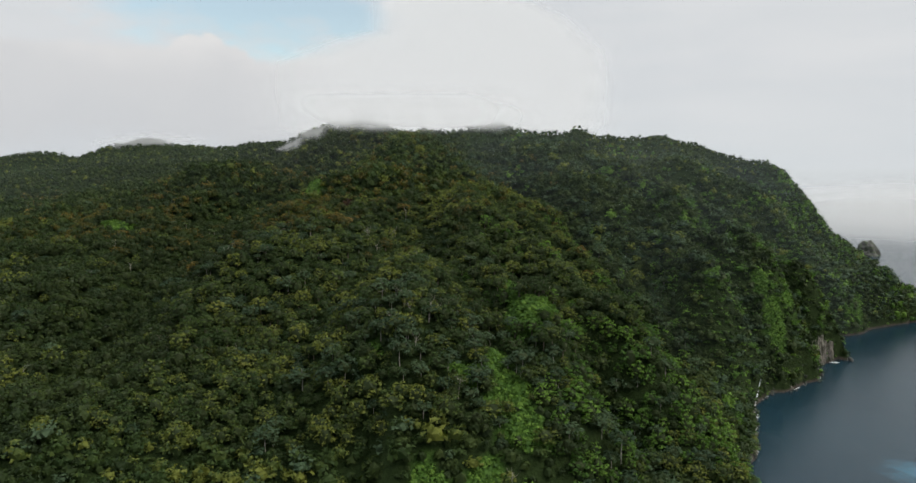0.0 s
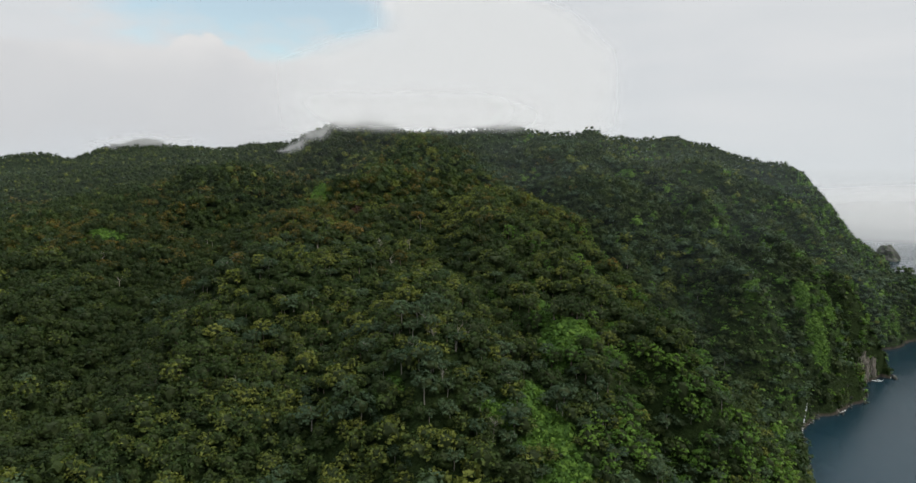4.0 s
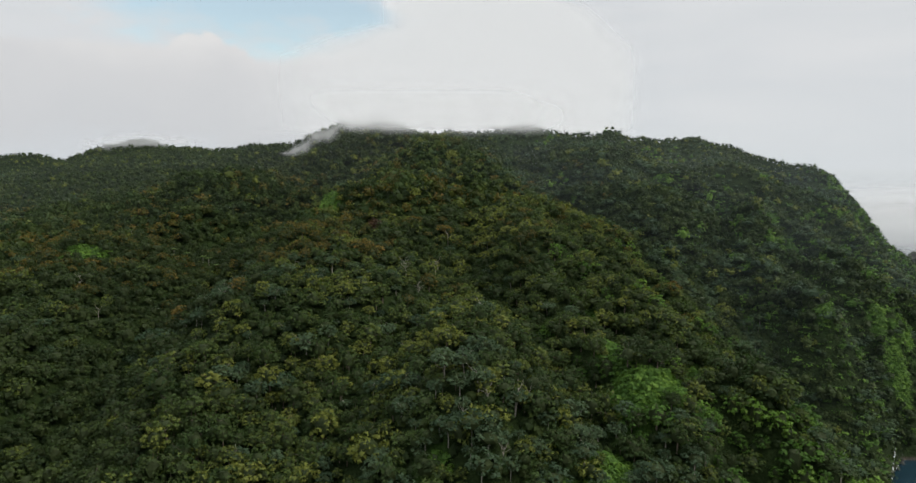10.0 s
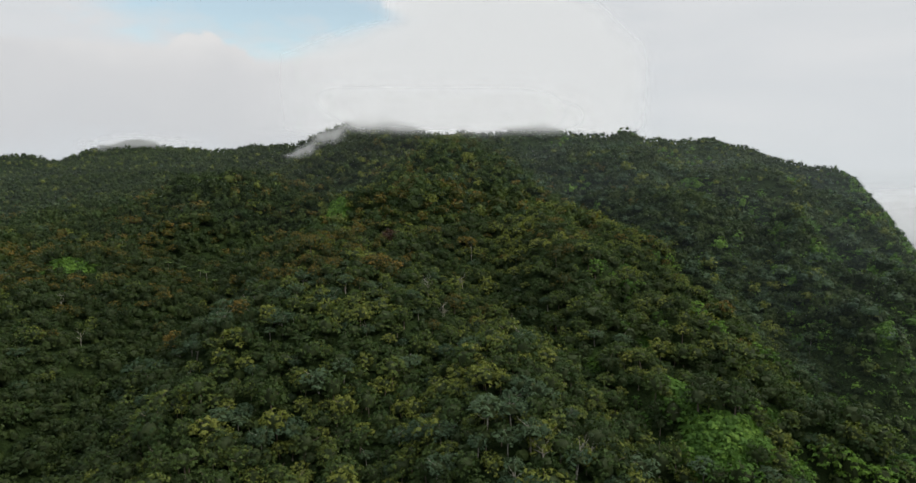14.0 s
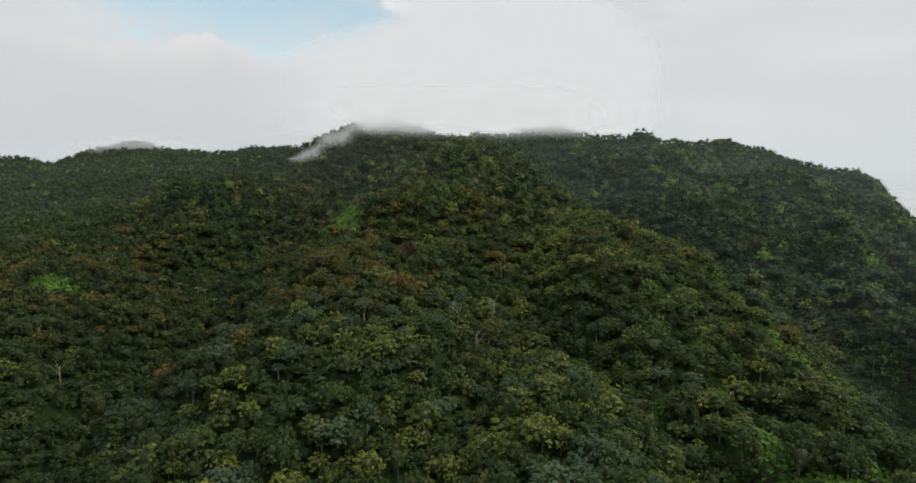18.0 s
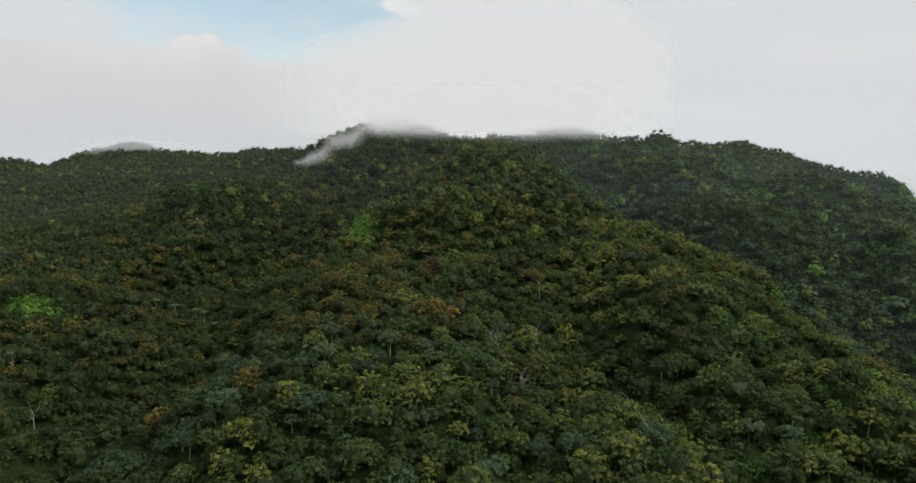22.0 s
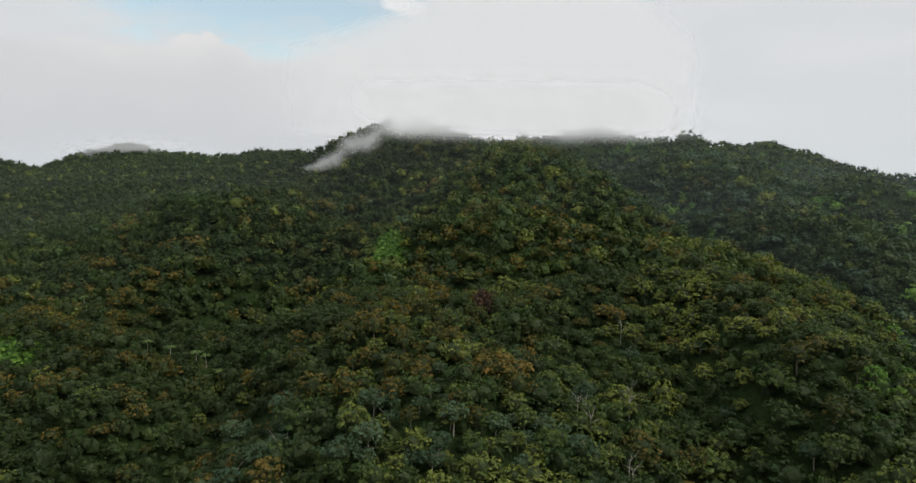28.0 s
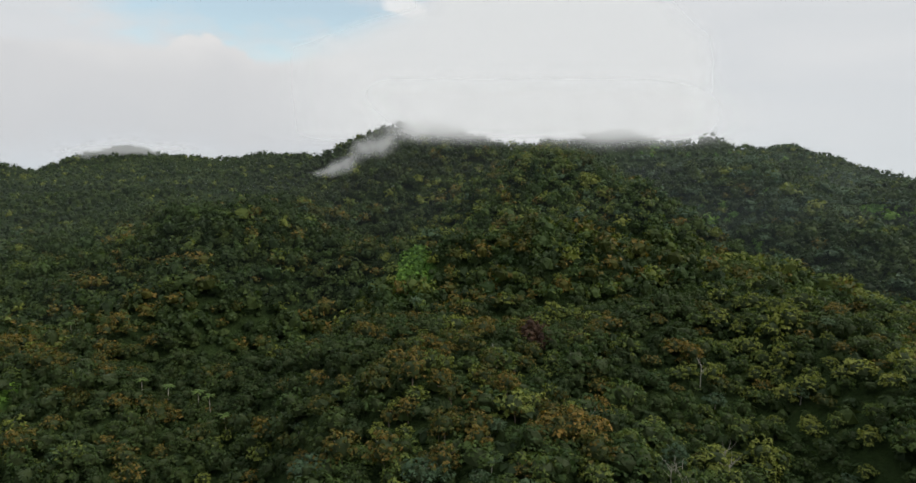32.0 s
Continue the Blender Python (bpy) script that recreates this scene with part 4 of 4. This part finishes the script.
# ---- cloud ----
def cloud_material(name, scale, dense=0.985, ragged=0.35, detail=2, white=0.925):
    """White mist: light falls on it from above on either side and comes through it; its thickness fades and billows. Each layer is thin."""
    m, t, out = material(name)
    pos = t.nodes.new("ShaderNodeNewGeometry").outputs["Position"]
    body = t.nodes.new("ShaderNodeAttribute")
    body.attribute_name = "thickness"
    n = noise_node(t, pos, scale, detail, 0.5)
    thick = math_node(t, "ADD", body.outputs["Fac"], math_node(t, "MULTIPLY", math_node(t, "SUBTRACT", n, 0.5), ragged))
    grow = t.nodes.new("ShaderNodeMapRange")
    grow.interpolation_type = "SMOOTHSTEP"
    for socket, value in zip(list(grow.inputs)[1:5], (0.02, 1.0, 0.003, dense)):
        socket.default_value = value
    t.links.new(thick, grow.inputs[0])
    cover = grow.outputs[0]
    lit, thru, clear, both, layer = (t.nodes.new("ShaderNode" + k) for k in ("BsdfDiffuse", "BsdfTranslucent", "BsdfTransparent", "MixShader", "MixShader"))
    for node_in, height in ((lit, 0.72), (thru, -0.72)):
        up = t.nodes.new("ShaderNodeCombineXYZ")
        up.inputs[1].default_value, up.inputs[2].default_value = -0.69, height
        t.links.new(up.outputs[0], node_in.inputs["Normal"])
        node_in.inputs[0].default_value = (white, white, white, 1)
    both.inputs[0].default_value = 0.5
    t.links.new(lit.outputs[0], both.inputs[1])
    t.links.new(thru.outputs[0], both.inputs[2])
    t.links.new(cover, layer.inputs[0])
    t.links.new(clear.outputs[0], layer.inputs[1])
    t.links.new(both.outputs[0], layer.inputs[2])
    t.links.new(layer.outputs[0], out.inputs["Surface"])
    return m


def cloud(name, label, mat, layers, envelope, bank=None, nx=110, nz=60):
    """A bank of mist in layers one behind another. A layer: x from, x to, y, z from, z to, bulge towards the south."""
    bank = bank or tagged(new(name), label, "cloud")
    for x0, x1, y, z0, z1, bulge in layers:
        u, v = np.meshgrid(np.linspace(0, 1, nx), np.linspace(0, 1, nz))
        u, v = u.ravel(), v.ravel()
        x, z = x0 + (x1 - x0) * u, z0 + (z1 - z0) * v
        yy = y - bulge * np.sin(np.pi * u) * np.sin(np.pi * v)
        i, j = np.meshgrid(np.arange(nz - 1), np.arange(nx - 1), indexing="ij")
        k = (i * nx + j).ravel()
        rim = np.clip(12 * np.minimum(np.minimum(u, 1 - u), np.minimum(v, 1 - v)), 0, 1)
        thick = (envelope(x, y, z) + 0.5) * rim - 0.5
        ob = mesh_object(name if name.startswith("cloud_") else "mist_layer", np.stack([x, yy, z], 1), np.stack([k, k + 1, k + nx + 1, k + nx], 1), mat, thick, "thickness", True)
        ob.parent = bank
    return bank


def ease(a, b, v):
    """0 below a, 1 above b, smooth between."""
    v = np.clip((v - a) / (b - a), 0, 1)
    return v * v * (3 - 2 * v)


def cap_envelope(x, y, z):
    """Thick over the summit, soft at its base, rounded off at the seaward end, melting into the overcast westwards."""
    billow = 26 * value_noise(x, z, 150) + 15 * value_noise(x + 500, z, 62) + 7 * value_noise(x, z + 300, 27)
    shoulder = np.maximum(z - 570, 0) ** 2 * 0.0075
    seaward = 500 - shoulder + billow - x
    high = np.clip(z - 575 + 0.4 * billow, 0, 90)
    west = (x + 780 - 5 * high) / (560 - 4.2 * high)
    return ease(330, 372, z) * ease(0, 190, seaward + 30) * ease(0, 1, west)


def fringe_envelope(x, y, z):
    """The ragged underside that hangs down in front of the summit ridge."""
    near = np.clip((1075 - y) / 125, 0, 1)
    base = 302 - 8 * near + 3 * value_noise(x, y, 70) + 3 * value_noise(x, y + 300, 27)
    ends = ease(-60, 40, x + 182 + 1.0 * (z - base)) * ease(-70, 70, 118 - 55 * near - x)
    return (0.55 * ease(0, 22, z - base) + 0.45 * ease(10, 60, z - base)) * ends * ease(0, 70, 385 - z)


def wisp_envelope(x, y, z):
    """Tongues of mist that trail down the western shoulder of the summit."""
    s = np.clip((x + 300) / 140, 0, 1)
    middle = 280 + 66 * s + 5 * value_noise(x, y, 60) + 4 * value_noise(x, z, 25)
    broad = 9 + 24 * s
    return 0.85 - np.abs(z - middle) / broad - 2 * np.clip((-285 - x) / 60, 0, 1) - 1.5 * np.clip((x + 185) / 70, 0, 1)


cap = cloud("cap_cloud", "soft white cloud cap resting on the summit ridge", cloud_material("cloud_mist", 0.008, 0.95, 0.08, 3, 0.905),
      [(-2600, 2200, 1960, 20, 1150, 0)], cap_envelope, None, 300, 110)
cloud("cloud_fringe", "thin lower fringe of the summit cloud", cloud_material("fringe_mist", 0.022, 0.92, 0.10, 4, 0.87),
      [(-900, 330, 950, 200, 640, 0), (-900, 360, 1075, 200, 640, 0)], fringe_envelope, cap, 200, 110)
cloud("mist_wisp", "thin mist trailing over the forested summit shoulder", cloud_material("thin_mist", 0.045, 0.42, 1.7, 5),
      [(-370, -110, 1060, 245, 385, 4)], wisp_envelope)
cloud("hill_mist", "thin mist over the western hilltop", cloud_material("hilltop_mist", 0.030, 0.50, 0.9, 4, 0.84),
      [(-1150, -640, 1825, 250, 420, 10)], lambda x, y, z: 0.95 - np.abs(z - 324 - 0.02 * (x + 900)) / 32 - ((x + 890) / 200) ** 2)


def sea_haze():
    """The moist air over the sea, thicker the farther one looks: soft veils well off the eastern shore."""
    mat = cloud_material("sea_haze", 0.002, 0.46, 0.35, 2, 0.90)
    veil = tagged(new("sea_haze"), "pale moist haze over the distant sea", "haze")
    for radius, peak in ((2050, 1.1), (2700, 1.25), (3800, 1.4)):
        a, v = np.meshgrid(np.radians(np.linspace(22, 120, 60)), np.linspace(0, 1, 20))
        a, v = a.ravel(), v.ravel()
        z = 1 + 235 * v
        i, j = np.meshgrid(np.arange(19), np.arange(59), indexing="ij")
        k = (i * 60 + j).ravel()
        ends = np.clip(4 * np.minimum(a - a.min(), a.max() - a), 0, 1)
        thick = peak * np.clip(v * 4, 0, 1) * np.clip((1 - v) * 1.6, 0, 1) * ends
        ob = mesh_object("haze_veil", np.stack([radius * np.sin(a), 300 + radius * np.cos(a), z], 1), np.stack([k, k + 1, k + 61, k + 60], 1), mat, thick, "thickness", True)
        ob.parent = veil


sea_haze()


def valley_haze():
    """Moist air that stands in the valleys behind the ridges: very thin veils, each along a line of the plan."""
    m, t, out = material("valley_haze")
    clear, lit, thru, both, layer = (t.nodes.new("ShaderNode" + k) for k in ("BsdfTransparent", "BsdfDiffuse", "BsdfTranslucent", "MixShader", "MixShader"))
    body = t.nodes.new("ShaderNodeAttribute")
    body.attribute_name = "thickness"
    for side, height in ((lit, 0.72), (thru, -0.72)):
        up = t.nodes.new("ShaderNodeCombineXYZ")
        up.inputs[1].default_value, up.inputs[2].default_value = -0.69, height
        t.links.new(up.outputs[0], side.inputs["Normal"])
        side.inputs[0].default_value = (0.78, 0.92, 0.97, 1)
    both.inputs[0].default_value = 0.5
    t.links.new(lit.outputs[0], both.inputs[1])
    t.links.new(thru.outputs[0], both.inputs[2])
    t.links.new(body.outputs["Fac"], layer.inputs[0])
    t.links.new(clear.outputs[0], layer.inputs[1])
    t.links.new(both.outputs[0], layer.inputs[2])
    t.links.new(layer.outputs[0], out.inputs["Surface"])
    haze = tagged(new("valley_haze"), "very thin bluish haze standing between the forested ridges", "haze")
    lines = ((0.0065, [(-900, 760), (-300, 790), (-60, 850), (60, 840), (110, 780), (170, 700), (240, 620), (300, 560)]),
             (0.006, [(-1000, 880), (-300, 900), (-40, 930), (90, 900), (150, 850), (200, 790), (280, 690), (340, 620)]),
             (0.0085, [(-1200, 1000), (-300, 1010), (60, 1010), (180, 960), (290, 890), (340, 840), (420, 830), (520, 850), (640, 900)]),
             (0.016, [(-1700, 1400), (-600, 1260), (-100, 1130), (200, 1120), (380, 1290), (520, 1400), (640, 1500), (900, 1560)]))
    for peak, line in lines:
        far = [0.0]
        for (ax, ay), (bx, by) in zip(line, line[1:]):
            far.append(far[-1] + math.hypot(bx - ax, by - ay))
        u, v = np.meshgrid(np.linspace(0, 1, 90), np.linspace(0, 1, 12))
        u, v = u.ravel(), v.ravel()
        x, y = np.interp(u * far[-1], far, [p[0] for p in line]), np.interp(u * far[-1], far, [p[1] for p in line])
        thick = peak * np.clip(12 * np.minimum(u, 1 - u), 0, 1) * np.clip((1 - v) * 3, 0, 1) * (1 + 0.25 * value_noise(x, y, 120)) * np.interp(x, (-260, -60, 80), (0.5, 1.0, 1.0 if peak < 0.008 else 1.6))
        i, j = np.meshgrid(np.arange(11), np.arange(89), indexing="ij")
        k = (i * 90 + j).ravel()
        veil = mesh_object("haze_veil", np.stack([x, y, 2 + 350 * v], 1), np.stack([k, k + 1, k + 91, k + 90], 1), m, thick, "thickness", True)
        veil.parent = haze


valley_haze()
